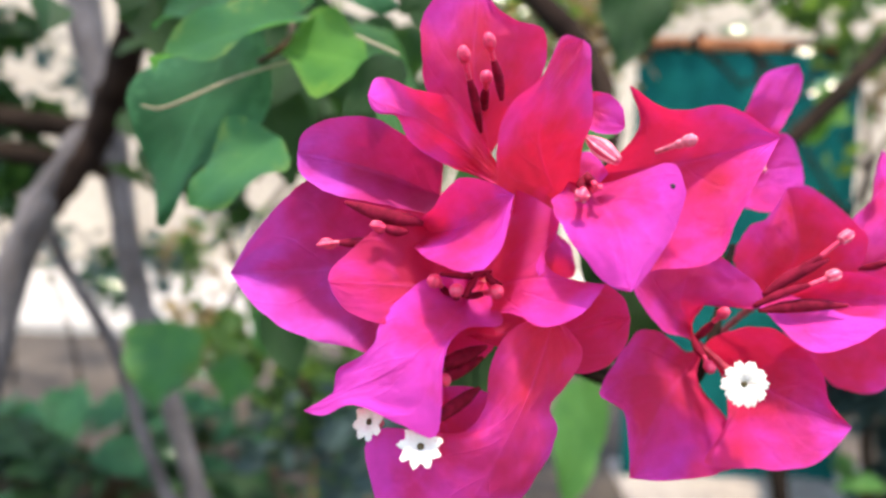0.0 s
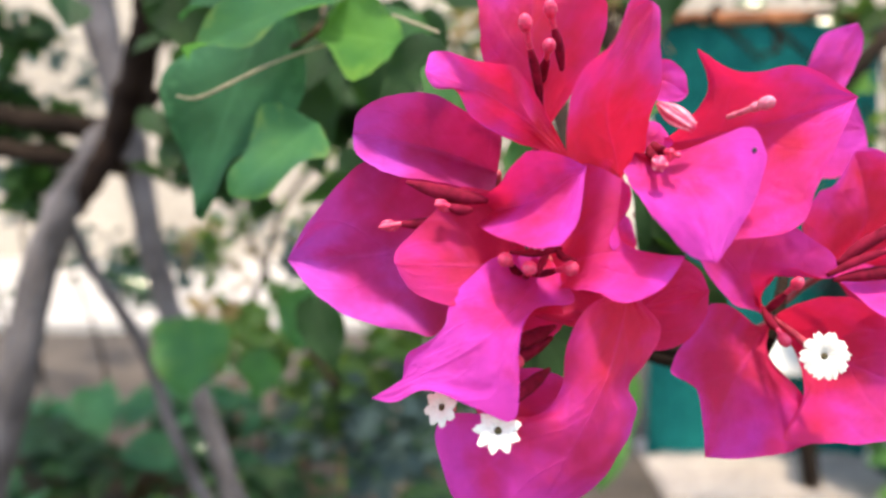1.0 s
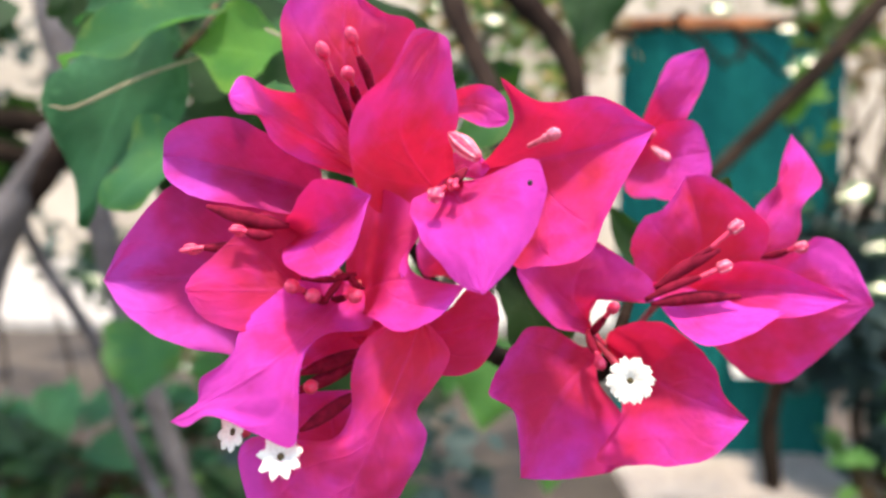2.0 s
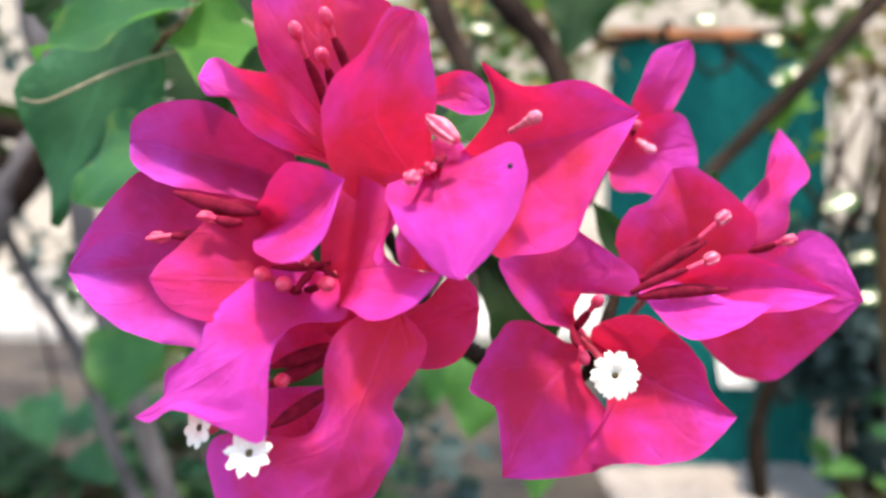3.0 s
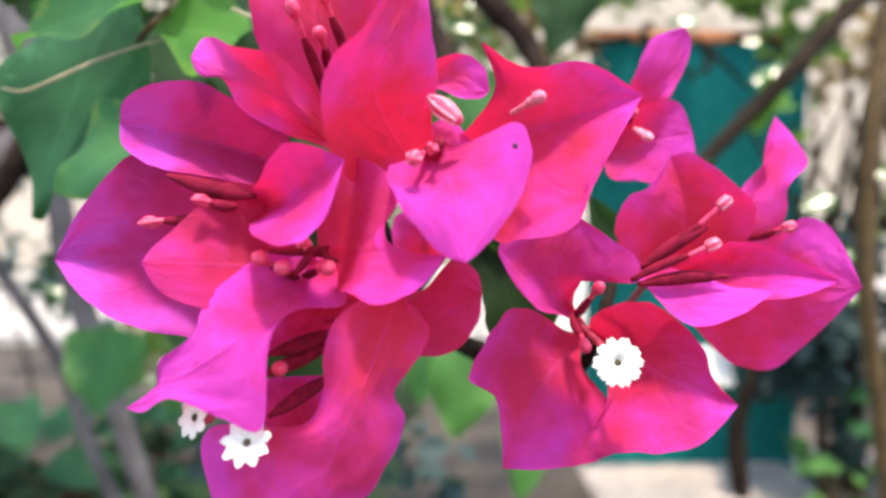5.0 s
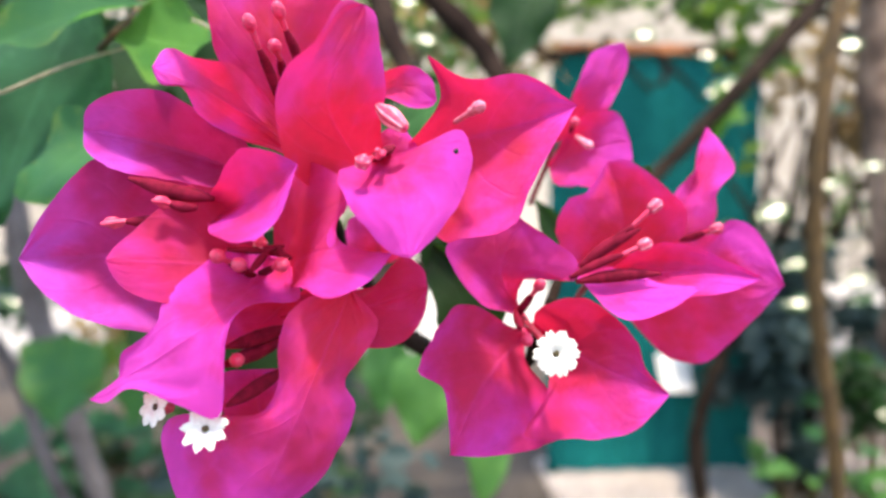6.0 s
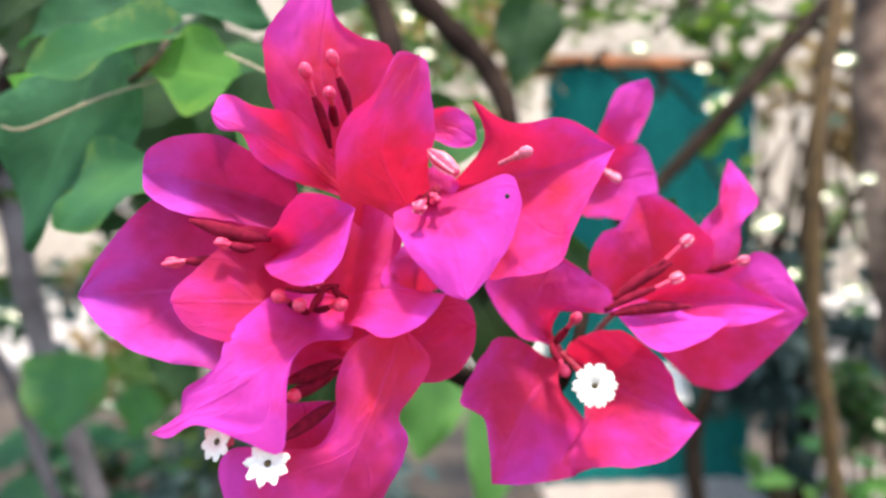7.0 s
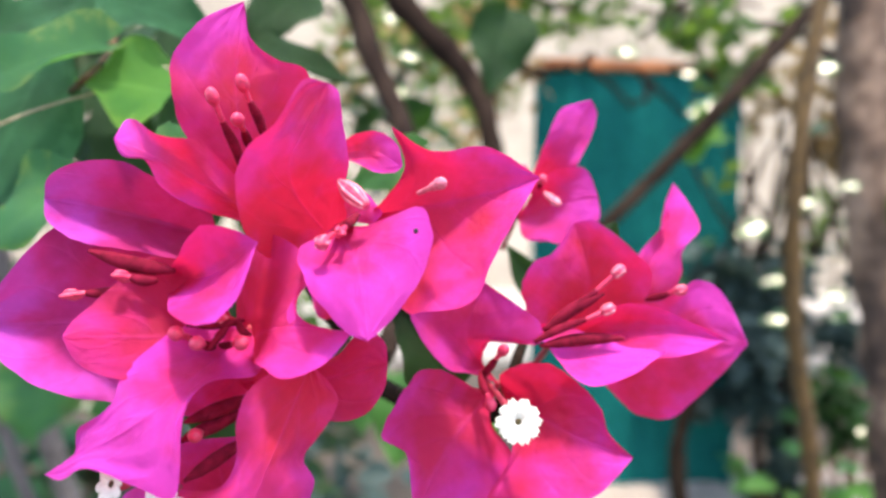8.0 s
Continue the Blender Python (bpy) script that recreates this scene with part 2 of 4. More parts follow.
def tube(bm, points, radii, sides=10, steps=0, rough=0.0, seed=0.0):
    """A round limb along a smooth curve, with uneven girth."""
    n = steps or 6 * (len(points) - 1)
    rings = []
    side = None
    for k in range(n + 1):
        v = k / n
        p = spline(points, v)
        q = (spline(points, min(1, v + 0.01)) - spline(points, max(0, v - 0.01))).normalized()
        if side is None:
            side = q.orthogonal().normalized()
        side = (side - q * side.dot(q)).normalized()
        up = q.cross(side)
        at = v * (len(radii) - 1)
        i = min(int(at), len(radii) - 2)
        r = radii[i] + (radii[i + 1] - radii[i]) * (at - i)
        ring = []
        for s in range(sides):
            a = 2 * math.pi * s / sides
            d = side * math.cos(a) + up * math.sin(a)
            w = 1 + rough * noise.noise(Vector((3 * math.cos(a), 3 * math.sin(a), v * n * 0.5 + seed)))
            ring.append(bm.verts.new(p + d * r * w))
        rings.append(ring)
    for a, b in zip(rings, rings[1:]):
        for s in range(sides):
            bm.faces.new((a[s], a[(s + 1) % sides], b[(s + 1) % sides], b[s]))
    bm.faces.new(rings[0][::-1])
    bm.faces.new(rings[-1])


def limb(name, parent, points, radii, mat, label="", sides=12, rough=0.35):
    bm = bmesh.new()
    tube(bm, points, radii, sides, 10 * (len(points) - 1), rough, sum(points[0]) * 7)
    return part(name, bm, mat, parent, label)


def ball(bm, centre, radius, stretch=(1, 1, 1), turn=None, u=10, v=8):
    made = bmesh.ops.create_uvsphere(bm, u_segments=u, v_segments=v, radius=1)
    m = Matrix.Translation(centre) @ (turn or Matrix.Identity(4)) @ Matrix.Diagonal((*(radius * s for s in stretch), 1))
    bmesh.ops.transform(bm, matrix=m, verts=made["verts"])


# ---- the place: ground, walls ----
def box(name, lo, hi, mat, bevel=0.004, parent=None, cuts=0, waver=0.0):
    bm = bmesh.new()
    bmesh.ops.create_cube(bm, size=1)
    c = (Vector(lo) + Vector(hi)) / 2
    d = Vector(hi) - Vector(lo)
    bmesh.ops.transform(bm, matrix=Matrix.Translation(c) @ Matrix.Diagonal((*d, 1)), verts=bm.verts)
    if bevel:
        bmesh.ops.bevel(bm, geom=bm.edges[:], offset=bevel, segments=2, affect="EDGES")
    if cuts:
        bmesh.ops.subdivide_edges(bm, edges=bm.edges[:], cuts=cuts, use_grid_fill=True)
        for v in bm.verts:
            v.co += noise.noise_vector(v.co * 6) * waver
    ob = part(name, bm, mat, parent)
    for f in ob.data.polygons:
        f.use_smooth = False
    return ob


def ground_height(x, y):
    return 0.012 * noise.noise(Vector((x * 2.2, y * 2.2, 0))) + 0.006 * noise.noise(Vector((x * 9, y * 9, 3)))


def make_ground():
    bm = bmesh.new()
    xs = [-60, -25, -10] + [-5 + 0.125 * k for k in range(81)] + [10, 25, 60]
    ys = [-60, -25, -10, -4] + [-1 + 0.125 * k for k in range(65)] + [9, 14, 30, 60]
    rows = [[bm.verts.new((x, y, ground_height(x, y))) for x in xs] for y in ys]
    for a, b in zip(rows, rows[1:]):
        for k in range(len(xs) - 1):
            bm.faces.new((a[k], a[k + 1], b[k + 1], b[k]))
    return tagged(part("ground", bm, EARTH, None), "dry brown garden earth with scattered bare patches", "ground", kind="structure")


make_ground()
tagged(box("yard", (-14, 4.9, -0.06), (14, 9.6, 0.06), YARD, 0.01, cuts=7, waver=0.006), "pale sunlit concrete yard behind the garden bed", "pavement", kind="structure")
tagged(box("wall_north", (-14, 9.6, -0.05), (14, 9.85, 4.5), WALL, 0.01), "tall whitewashed wall beyond the sunlit yard", "wall", kind="structure")
tagged(box("pavement", (0.55, 2.25, -0.05), (4.0, 2.80, 0.022), CONCRETE, 0.012, cuts=5, waver=0.004), "pale concrete path edge beside the gate", "pavement", kind="structure")


def teal_gate():
    g = thing("gate", (0.95, 2.62, 0.022), "teal-painted sheet metal gate with rust-orange top rail", "gate")
    x0, x1, z1 = 0.605, 1.262, 1.475
    n = 12
    bm = bmesh.new()
    top = []
    for side, dy in ((0, 0.0), (1, 0.012)):
        row = []
        for k in range(n * 4 + 1):
            x = x0 + (x1 - x0) * k / (n * 4)
            y = 2.62 + dy + 0.006 * math.sin(k * math.pi / 4)
            row.append((bm.verts.new((x, y, 0.032)), bm.verts.new((x, y, z1))))
        top.append(row)
    for row in top:
        for (a, b), (c, d) in zip(row, row[1:]):
            bm.faces.new((a, c, d, b))
    part("sheet_panel", bm, TEAL, g, "ribbed teal sheet metal")
    for x in (x0 - 0.02, x1 + 0.02):
        limb("gate_post", g, [(x, 2.63, 0.01), (x, 2.63, 0.8), (x, 2.63, z1 + 0.02)], (0.02, 0.02), TEAL, rough=0.02)
    box("top_rail", (x0 - 0.05, 2.595, z1 - 0.005), (x1 + 0.05, 2.66, z1 + 0.030), ORANGE, 0.006, g)
    box("middle_rail", (x0, 2.635, 0.78), (x1, 2.665, 0.82), TEAL, 0.004, g)
    return g


teal_gate()


def bright_patch_plate():
    """A thin plate standing in for an unknown white patch, tilted back against the gate to catch sun, with two screws.
    """
    at = Vector((0.9950, 2.5700, 0.3850))
    p = thing("bright_patch_plate", at, "white plate standing in for an unknown bright patch", "plate")
    box("sheet", (at.x - 0.054, at.y - 0.005, at.z - 0.072), (at.x + 0.054, at.y + 0.005, at.z + 0.066), WHITE, 0.003, p)
    for dx in (-0.042, 0.042):
        bm = bmesh.new()
        ball(bm, (at.x + dx, at.y - 0.006, at.z + 0.050), 0.005, (1, 0.5, 1))
        part("screw", bm, BARK, p, "small dark screw head")
    p.rotation_euler.x = radians(-32)
    return p


bright_patch_plate()


# ---- plants ----
def leaf_surface(length, width, fold, droop, wave, seed, heart):
    """An ovate leaf along +y, its upper face towards +z."""
    rnd = random.Random(seed)
    ph = rnd.uniform(0, 6)

    def f(u, v):
        shape = (math.sin(math.pi * min(1, v ** (0.75, 0.62, 0.42)[heart]))) ** 0.8 if 0 < v < 1 else 0.0
        w = width / 2 * shape * (1 - 0.25 * v)
        w *= 1 + 0.12 * noise.noise(Vector((v * 5, 1 if u > 0 else -1, seed))) + 0.05 * noise.noise(Vector((v * 16, 3 if u > 0 else -3, seed)))
        x = u * w
        y = length * v - (heart * length * 0.16 * abs(u) ** 1.5 * max(0, 1 - v * 3))
        z = -droop * length * v * v + fold * abs(x) ** 1.3 / max(width, 1e-6) ** 0.3
        z += wave * width * abs(u) ** 2 * math.sin(v * 9 + ph + (2 if u > 0 else 0)) * 0.12
        return Vector((x, y, z))
    return f


def facing(base, tip, normal):
    """The pose of a leaf from its base to its tip, upper face along normal."""
    base, tip = Vector(base), Vector(tip)
    y = (tip - base).normalized()
    x = y.cross(Vector(normal)).normalized()
    z = x.cross(y)
    return Matrix.Translation(base) @ Matrix((x, y, z)).transposed().to_4x4(), (tip - base).length


def leaf(parent, base, tip, normal, wide, mat, seed, label="", fold=0.35, droop=0.12, heart=1, name="leaf"):
    m, length = facing(base, tip, normal)
    bm = bmesh.new()
    sheet(bm, leaf_surface(length, wide * length, fold, droop, 1.0, seed, heart), 10, 14)
    bmesh.ops.transform(bm, matrix=m, verts=bm.verts)
    return part(name, bm, mat, parent, label)


def crown(name, parent, centre, radii, count, size, mat, seed, label="", hang=0.3):
    """Many small folded leaves in an uneven cloud with gaps, as one mesh."""
    rnd = random.Random(seed)
    verts, faces, uvs = [], [], []
    shape = ((0, 0, 0), (0.32, 0.35, 0.09), (-0.32, 0.35, 0.09), (0.30, 0.65, 0.07), (-0.30, 0.65, 0.07), (0, 1, -0.06), (0, 0.5, 0))
    quads = ((0, 1, 6), (0, 6, 2), (1, 3, 6), (2, 6, 4), (3, 5, 6), (4, 6, 5))
    clumps = [Vector((rnd.gauss(0, 0.5), rnd.gauss(0, 0.5), rnd.gauss(0, 0.5))) for _ in range(max(4, count // 40))]
    for _ in range(count):
        c = rnd.choice(clumps) + Vector((rnd.gauss(0, 0.16), rnd.gauss(0, 0.16), rnd.gauss(0, 0.16)))
        p = Vector(centre) + Vector((c.x * radii[0], c.y * radii[1], c.z * radii[2]))
        if p.z < 0.03:
            p.z = 0.03 + rnd.random() * 0.05
        s = size * rnd.uniform(0.6, 1.3)
        q = Euler((rnd.gauss(-hang, 0.7), rnd.gauss(0, 0.7), rnd.uniform(0, 6.3))).to_matrix()
        k = len(verts)
        verts += [p + q @ (Vector(a) * s) for a in shape]
        for f in quads:
            faces.append([k + i for i in f])
            uvs += [(0.5 + shape[i][0], shape[i][1]) for i in f]
    me = bpy.data.meshes.new(name)
    me.from_pydata([tuple(v) for v in verts], [], faces)
    layer = me.uv_layers.new(name="UVMap")
    for loop, uv in zip(layer.data, uvs):
        loop.uv = uv
    me.materials.append(mat)
    ob = new(name, me)
    ob.parent = parent
    if parent is not None:
        ob.matrix_parent_inverse = parent.matrix_world.inverted()
    return tagged(ob, label)


# the old bougainvillea that carries the blossoms: leaning grey stems, twigs and leaves
shrub = thing("bougainvillea_shrub", (-0.10, 1.15, 0.0), "old bougainvillea shrub with leaning grey stems and green leaves", "shrub")
limb("stem", shrub, [(-0.27, 1.18, -0.02), (-0.345, 1.155, 0.33), (-0.392, 1.14, 0.5154), (-0.4259, 1.13, 0.6473), (-0.4706, 1.12, 0.8028), (-0.5025, 1.1, 1.035), (-0.5413, 1.1, 1.2353), (-0.60, 1.12, 1.75)], (0.028, 0.024, 0.0165, 0.0165, 0.019, 0.023, 0.025, 0.02), BARK, "grey leaning stem")
limb("stem", shrub, [(-0.86, 1.16, -0.02), (-0.78, 1.12, 0.40), (-0.6814, 1.08, 0.6636), (-0.6244, 1.08, 0.8615), (-0.5625, 1.08, 0.9821), (-0.506, 1.09, 1.0612)], (0.036, 0.032, 0.028, 0.026, 0.024, 0.018), BARK, "grey leaning stem")
limb("stem", shrub, [(-0.6177, 1.12, 0.931), (-0.5872, 1.14, 0.8365), (-0.5467, 1.16, 0.755), (-0.5191, 1.18, 0.6748), (-0.482, 1.2, 0.5259), (-0.36, 1.25, 0.2), (-0.33, 1.28, -0.02)], (0.008, 0.010, 0.010, 0.010, 0.011, 0.012, 0.014), BARK, "thin grey stem")
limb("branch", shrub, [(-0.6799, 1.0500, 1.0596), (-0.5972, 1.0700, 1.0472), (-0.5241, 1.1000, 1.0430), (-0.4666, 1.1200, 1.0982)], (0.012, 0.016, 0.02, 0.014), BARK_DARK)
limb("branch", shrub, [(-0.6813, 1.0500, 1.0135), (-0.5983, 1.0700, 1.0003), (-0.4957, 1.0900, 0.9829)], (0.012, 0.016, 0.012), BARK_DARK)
# brown branch; its lower run also draws the stem's shaded side
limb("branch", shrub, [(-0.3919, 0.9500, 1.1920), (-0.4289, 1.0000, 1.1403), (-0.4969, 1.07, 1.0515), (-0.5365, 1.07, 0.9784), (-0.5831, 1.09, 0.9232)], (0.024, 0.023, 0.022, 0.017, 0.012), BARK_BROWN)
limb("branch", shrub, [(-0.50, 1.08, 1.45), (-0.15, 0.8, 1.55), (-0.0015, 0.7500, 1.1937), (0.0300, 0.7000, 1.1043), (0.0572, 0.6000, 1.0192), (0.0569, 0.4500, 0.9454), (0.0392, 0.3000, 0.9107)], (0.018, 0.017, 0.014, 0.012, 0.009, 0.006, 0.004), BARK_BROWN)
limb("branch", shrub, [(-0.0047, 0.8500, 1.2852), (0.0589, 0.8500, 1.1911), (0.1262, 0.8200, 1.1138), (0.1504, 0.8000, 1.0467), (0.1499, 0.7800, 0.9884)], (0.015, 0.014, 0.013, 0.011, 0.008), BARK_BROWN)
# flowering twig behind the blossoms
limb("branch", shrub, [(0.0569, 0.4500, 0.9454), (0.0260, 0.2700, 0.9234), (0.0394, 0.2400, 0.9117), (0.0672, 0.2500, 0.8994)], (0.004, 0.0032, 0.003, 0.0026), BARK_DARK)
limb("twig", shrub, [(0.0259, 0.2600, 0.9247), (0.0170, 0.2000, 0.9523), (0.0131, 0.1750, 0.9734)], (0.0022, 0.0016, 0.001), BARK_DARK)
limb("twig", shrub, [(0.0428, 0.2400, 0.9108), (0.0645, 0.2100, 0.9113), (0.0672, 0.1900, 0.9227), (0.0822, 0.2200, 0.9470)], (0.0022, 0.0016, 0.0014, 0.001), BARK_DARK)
# leaf-bearing twigs
limb("twig", shrub, [(-0.0880, 0.2410, 0.9830), (-0.0800, 0.2400, 0.9826), (-0.0598, 0.2420, 0.9920), (-0.0420, 0.2450, 0.9985)], (0.0003, 0.0005, 0.0004, 0.0003), TWIG, "pale dry twig", rough=0.1)
limb("twig", shrub, [(-0.023, 0.236, 1.004), (-0.0168, 0.231, 1.0007), (-0.0093, 0.223, 0.9964)], (0.0004, 0.0005, 0.0004), TWIG, "pale dry twig", rough=0.1)
limb("twig", shrub, [(-0.0560, 0.3000, 1.0484), (-0.0515, 0.2800, 1.0193), (-0.0460, 0.2400, 1.0007), (-0.0767, 0.3000, 1.0031)], (0.0014, 0.0012, 0.001, 0.0008), TWIG_GREEN, rough=0.1)

leaf(shrub, (-0.0214, 0.2503, 0.9982), (-0.0507, 0.2447, 1.0039), (0.2, -0.80, 0.55), 1.18, LEAF_YOUNG, 1, "young yellow-green leaf", fold=0.25, heart=0)
leaf(shrub, (-0.0700, 0.2700, 1.0090), (-0.0938, 0.2550, 0.9490), (-0.15, -0.90, 0.35), 0.76, LEAF_DEEP, 4, "broad deep green leaf", fold=0.22)
leaf(shrub, (-0.0465, 0.2450, 0.9750), (-0.0715, 0.2330, 0.9555), (-0.2, -0.80, 0.55), 0.92, LEAF_PALE, 5, "paler green leaf with a yellowed rim", fold=0.25, heart=0)
leaf(shrub, (-0.0445, 0.2500, 1.0125), (-0.0875, 0.2420, 0.9995), (-0.1, -0.75, 0.60), 0.62, LEAF_PALE, 2, fold=0.5)
leaf(shrub, (-0.0451, 0.2600, 1.0289), (-0.0125, 0.2550, 1.0198), (0.1, -0.85, 0.45), 0.72, LEAF_DEEP, 3)
leaf(shrub, (-0.0732, 0.3000, 1.0358), (-0.1098, 0.2950, 1.0213), (-0.1, -0.8, 0.5), 0.62, LEAF_DEEP, 49)
leaf(shrub, (-0.0124, 0.2400, 0.9960), (-0.0274, 0.2350, 0.9788), (0.2, -0.9, 0.3), 0.62, LEAF_DARK_SHADED, 50)
leaf(shrub, (-0.0135, 0.3000, 1.0263), (0.0270, 0.2900, 1.0138), (0.1, -0.8, 0.5), 0.34, LEAF_DARK_SHADED, 51, heart=0)
leaf(shrub, (0.0478, 0.2220, 0.9807), (0.0291, 0.2150, 0.9698), (0.1, -0.9, 0.4), 0.6, LEAF, 52)
leaf(shrub, (0.0089, 0.3600, 1.0652), (-0.0223, 0.3500, 1.0397), (0.1, -0.9, 0.3), 0.85, LEAF_DARK_SHADED, 53, heart=0)
crown("foliage", shrub, (-0.8425, 1.4000, 1.1471), (0.10, 0.10, 0.12), 90, 0.06, LEAF_DARK_SHADED, 38, "shaded sprays of small leaves")
crown("foliage", shrub, (-0.8421, 1.4000, 0.9726), (0.10, 0.10, 0.10), 90, 0.06, LEAF_DARK_SHADED, 39, "shaded sprays of small leaves")
leaf(shrub, (-0.1383, 0.3600, 1.0580), (-0.1220, 0.3500, 1.0116), (-0.1, -0.9, 0.1), 0.7, LEAF_DARK_SHADED, 6)
leaf(shrub, (-0.1013, 0.4000, 1.0114), (-0.0592, 0.4200, 1.0527), (0.1, -0.9, 0.3), 0.7, LEAF_DARK_SHADED, 7)
leaf(shrub, (-0.0950, 0.4200, 1.0113), (-0.0828, 0.4200, 0.9608), (0.1, -0.9, 0.3), 0.7, LEAF_DARK_SHADED, 8)
leaf(shrub, (-0.0671, 0.4000, 1.0425), (-0.0272, 0.4000, 1.0179), (0.1, -0.9, 0.4), 0.7, LEAF_DARK_SHADED, 9)
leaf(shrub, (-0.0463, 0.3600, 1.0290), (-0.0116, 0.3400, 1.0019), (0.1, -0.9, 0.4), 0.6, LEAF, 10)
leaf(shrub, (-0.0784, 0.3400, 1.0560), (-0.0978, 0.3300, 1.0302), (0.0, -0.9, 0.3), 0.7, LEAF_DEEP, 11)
leaf(shrub, (0.0471, 0.2050, 0.9347), (0.0384, 0.2000, 0.9603), (0.0, -1.0, 0.1), 0.42, LEAF_DARK_SHADED, 40)
leaf(shrub, (-0.1146, 0.3400, 1.0597), (-0.1370, 0.3300, 1.0294), (0.0, -0.9, 0.1), 0.6, LEAF_DARK_SHADED, 12)
leaf(shrub, (-0.3776, 1.0000, 0.7580), (-0.3844, 0.9700, 0.6748), (0.0, -0.62, 0.78), 1.42, LEAF_PALE, 14, "heart-shaped green leaf", heart=2)
leaf(shrub, (-0.3348, 1.0, 0.7438), (-0.3476, 0.98, 0.705), (0.2, -0.7, 0.7), 0.5, DRY, 152, "small dry yellowed leaf")
leaf(shrub, (-0.2063, 0.9000, 0.8299), (-0.2197, 0.9000, 0.7555), (0.0, -0.95, 0.3), 0.9, LEAF, 15)
leaf(shrub, (-0.2832, 1.0000, 0.7316), (-0.3060, 1.0000, 0.6703), (0.0, -0.95, 0.3), 0.95, LEAF, 16)
leaf(shrub, (0.0725, 0.8600, 0.7772), (0.0572, 0.8400, 0.6879), (0.05, -0.8, 0.6), 0.95, LEAF_MID, 17)
leaf(shrub, (0.1345, 0.8000, 0.7599), (0.1254, 0.7800, 0.6383), (0.1, -0.8, 0.6), 0.52, LEAF_MID, 18)
leaf(shrub, (0.0538, 0.2050, 0.9212), (0.0434, 0.2000, 0.9431), (0.1, -0.95, 0.2), 0.75, LEAF_DARK_SHADED, 19, "small dark shaded leaf")
leaf(shrub, (0.0935, 0.2600, 0.9318), (0.0777, 0.2500, 0.9545), (0.1, -0.95, 0.2), 0.45, LEAF_DARK_SHADED, 20, "small dark shaded leaf")
# two flat leaves added behind the bracts to keep back light off them
leaf(shrub, (0.0107, 0.1900, 0.9340), (0.0046, 0.1900, 0.8952), (0.0, -1.0, 0.0), 0.85, LEAF_DARK_SHADED, 25, fold=0.0, droop=0.0)
leaf(shrub, (0.0860, 0.2020, 0.9400), (0.0954, 0.2000, 0.9623), (0.0, -1.0, 0.0), 0.80, LEAF_DARK_SHADED, 29, fold=0.0, droop=0.0)
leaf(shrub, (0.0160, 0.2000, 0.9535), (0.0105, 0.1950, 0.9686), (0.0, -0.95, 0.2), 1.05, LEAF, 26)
# added leaf that closes a bright gap in the throat
leaf(shrub, (0.0135, 0.1920, 0.9424), (-0.0046, 0.1880, 0.9363), (0.0, -0.95, 0.2), 0.75, LEAF_DARK_SHADED, 27)
leaf(shrub, (0.0252, 0.9000, 0.7880), (0.0187, 0.8800, 0.7137), (0.0, -0.8, 0.5), 0.8, LEAF, 28)
leaf(shrub, (0.1290, 0.5800, 1.1107), (0.1171, 0.5700, 1.0530), (0.0, -1.0, 0.0), 0.9, LEAF_DARK_SHADED, 22)
leaf(shrub, (-0.0717, 0.3500, 0.9037), (-0.0622, 0.3400, 0.8762), (0.0, -0.95, 0.3), 0.75, LEAF_DARK_SHADED, 23)
leaf(shrub, (-0.0085, 0.1900, 0.9811), (-0.0027, 0.1850, 0.9641), (0.3, -0.9, 0.3), 0.55, LEAF, 24)
crown("foliage", shrub, (-0.3756, 1.5000, 0.7084), (0.30, 0.25, 0.30), 260, 0.055, FOLIAGE, 31, "loose sprays of small green leaves")
# dark leaf cloud drawn mostly where there is deep shadow
crown("foliage", shrub, (-0.2847, 1.5000, 0.4832), (0.28, 0.30, 0.25), 300, 0.055, FOLIAGE_DARK_SHADED, 32, "loose sprays of small green leaves")
crown("foliage", shrub, (-0.3186, 1.4500, 0.5202), (0.26, 0.26, 0.22), 130, 0.055, FOLIAGE, 30, "loose sprays of small green leaves")
crown("foliage", shrub, (-0.0443, 0.7500, 1.0977), (0.24, 0.20, 0.13), 40, 0.05, LEAF_DARK_SHADED, 33, "shaded leaves of the upper branches")
crown("foliage", shrub, (-0.1696, 0.8500, 1.0423), (0.16, 0.15, 0.17), 210, 0.055, LEAF_DARK_SHADED, 34, "shaded leaves of the upper branches")


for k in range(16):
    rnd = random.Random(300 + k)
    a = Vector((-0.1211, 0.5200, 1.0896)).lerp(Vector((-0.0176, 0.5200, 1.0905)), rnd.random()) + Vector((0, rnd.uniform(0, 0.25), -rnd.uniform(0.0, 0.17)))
    leaf(shrub, a, a + Vector((rnd.uniform(-0.03, 0.03), rnd.uniform(-0.01, 0.02), -rnd.uniform(0.04, 0.06))), (rnd.uniform(-0.4, 0.4), -0.8, 0.4), rnd.uniform(0.6, 0.85), LEAF_DARK_SHADED, 300 + k)
crown("foliage", shrub, (-0.5507, 1.9000, 0.7675), (0.16, 0.2, 0.20), 150, 0.05, FOLIAGE_DARK_SHADED, 36, "shaded sprays of small leaves")
crown("dry_leaves", shrub, (-0.5956, 2.0000, 0.6822), (0.18, 0.2, 0.22), 130, 0.045, DRY, 37, "dry curled leaves")
crown("foliage", shrub, (-0.7198, 2.1000, 0.7989), (0.12, 0.15, 0.17), 110, 0.036, FOLIAGE, 98, "loose sprays of small green leaves")
crown("dry_leaves", shrub, (-0.7198, 2.1000, 0.7989), (0.13, 0.15, 0.17), 70, 0.034, DRY, 99, "dry curled leaves")
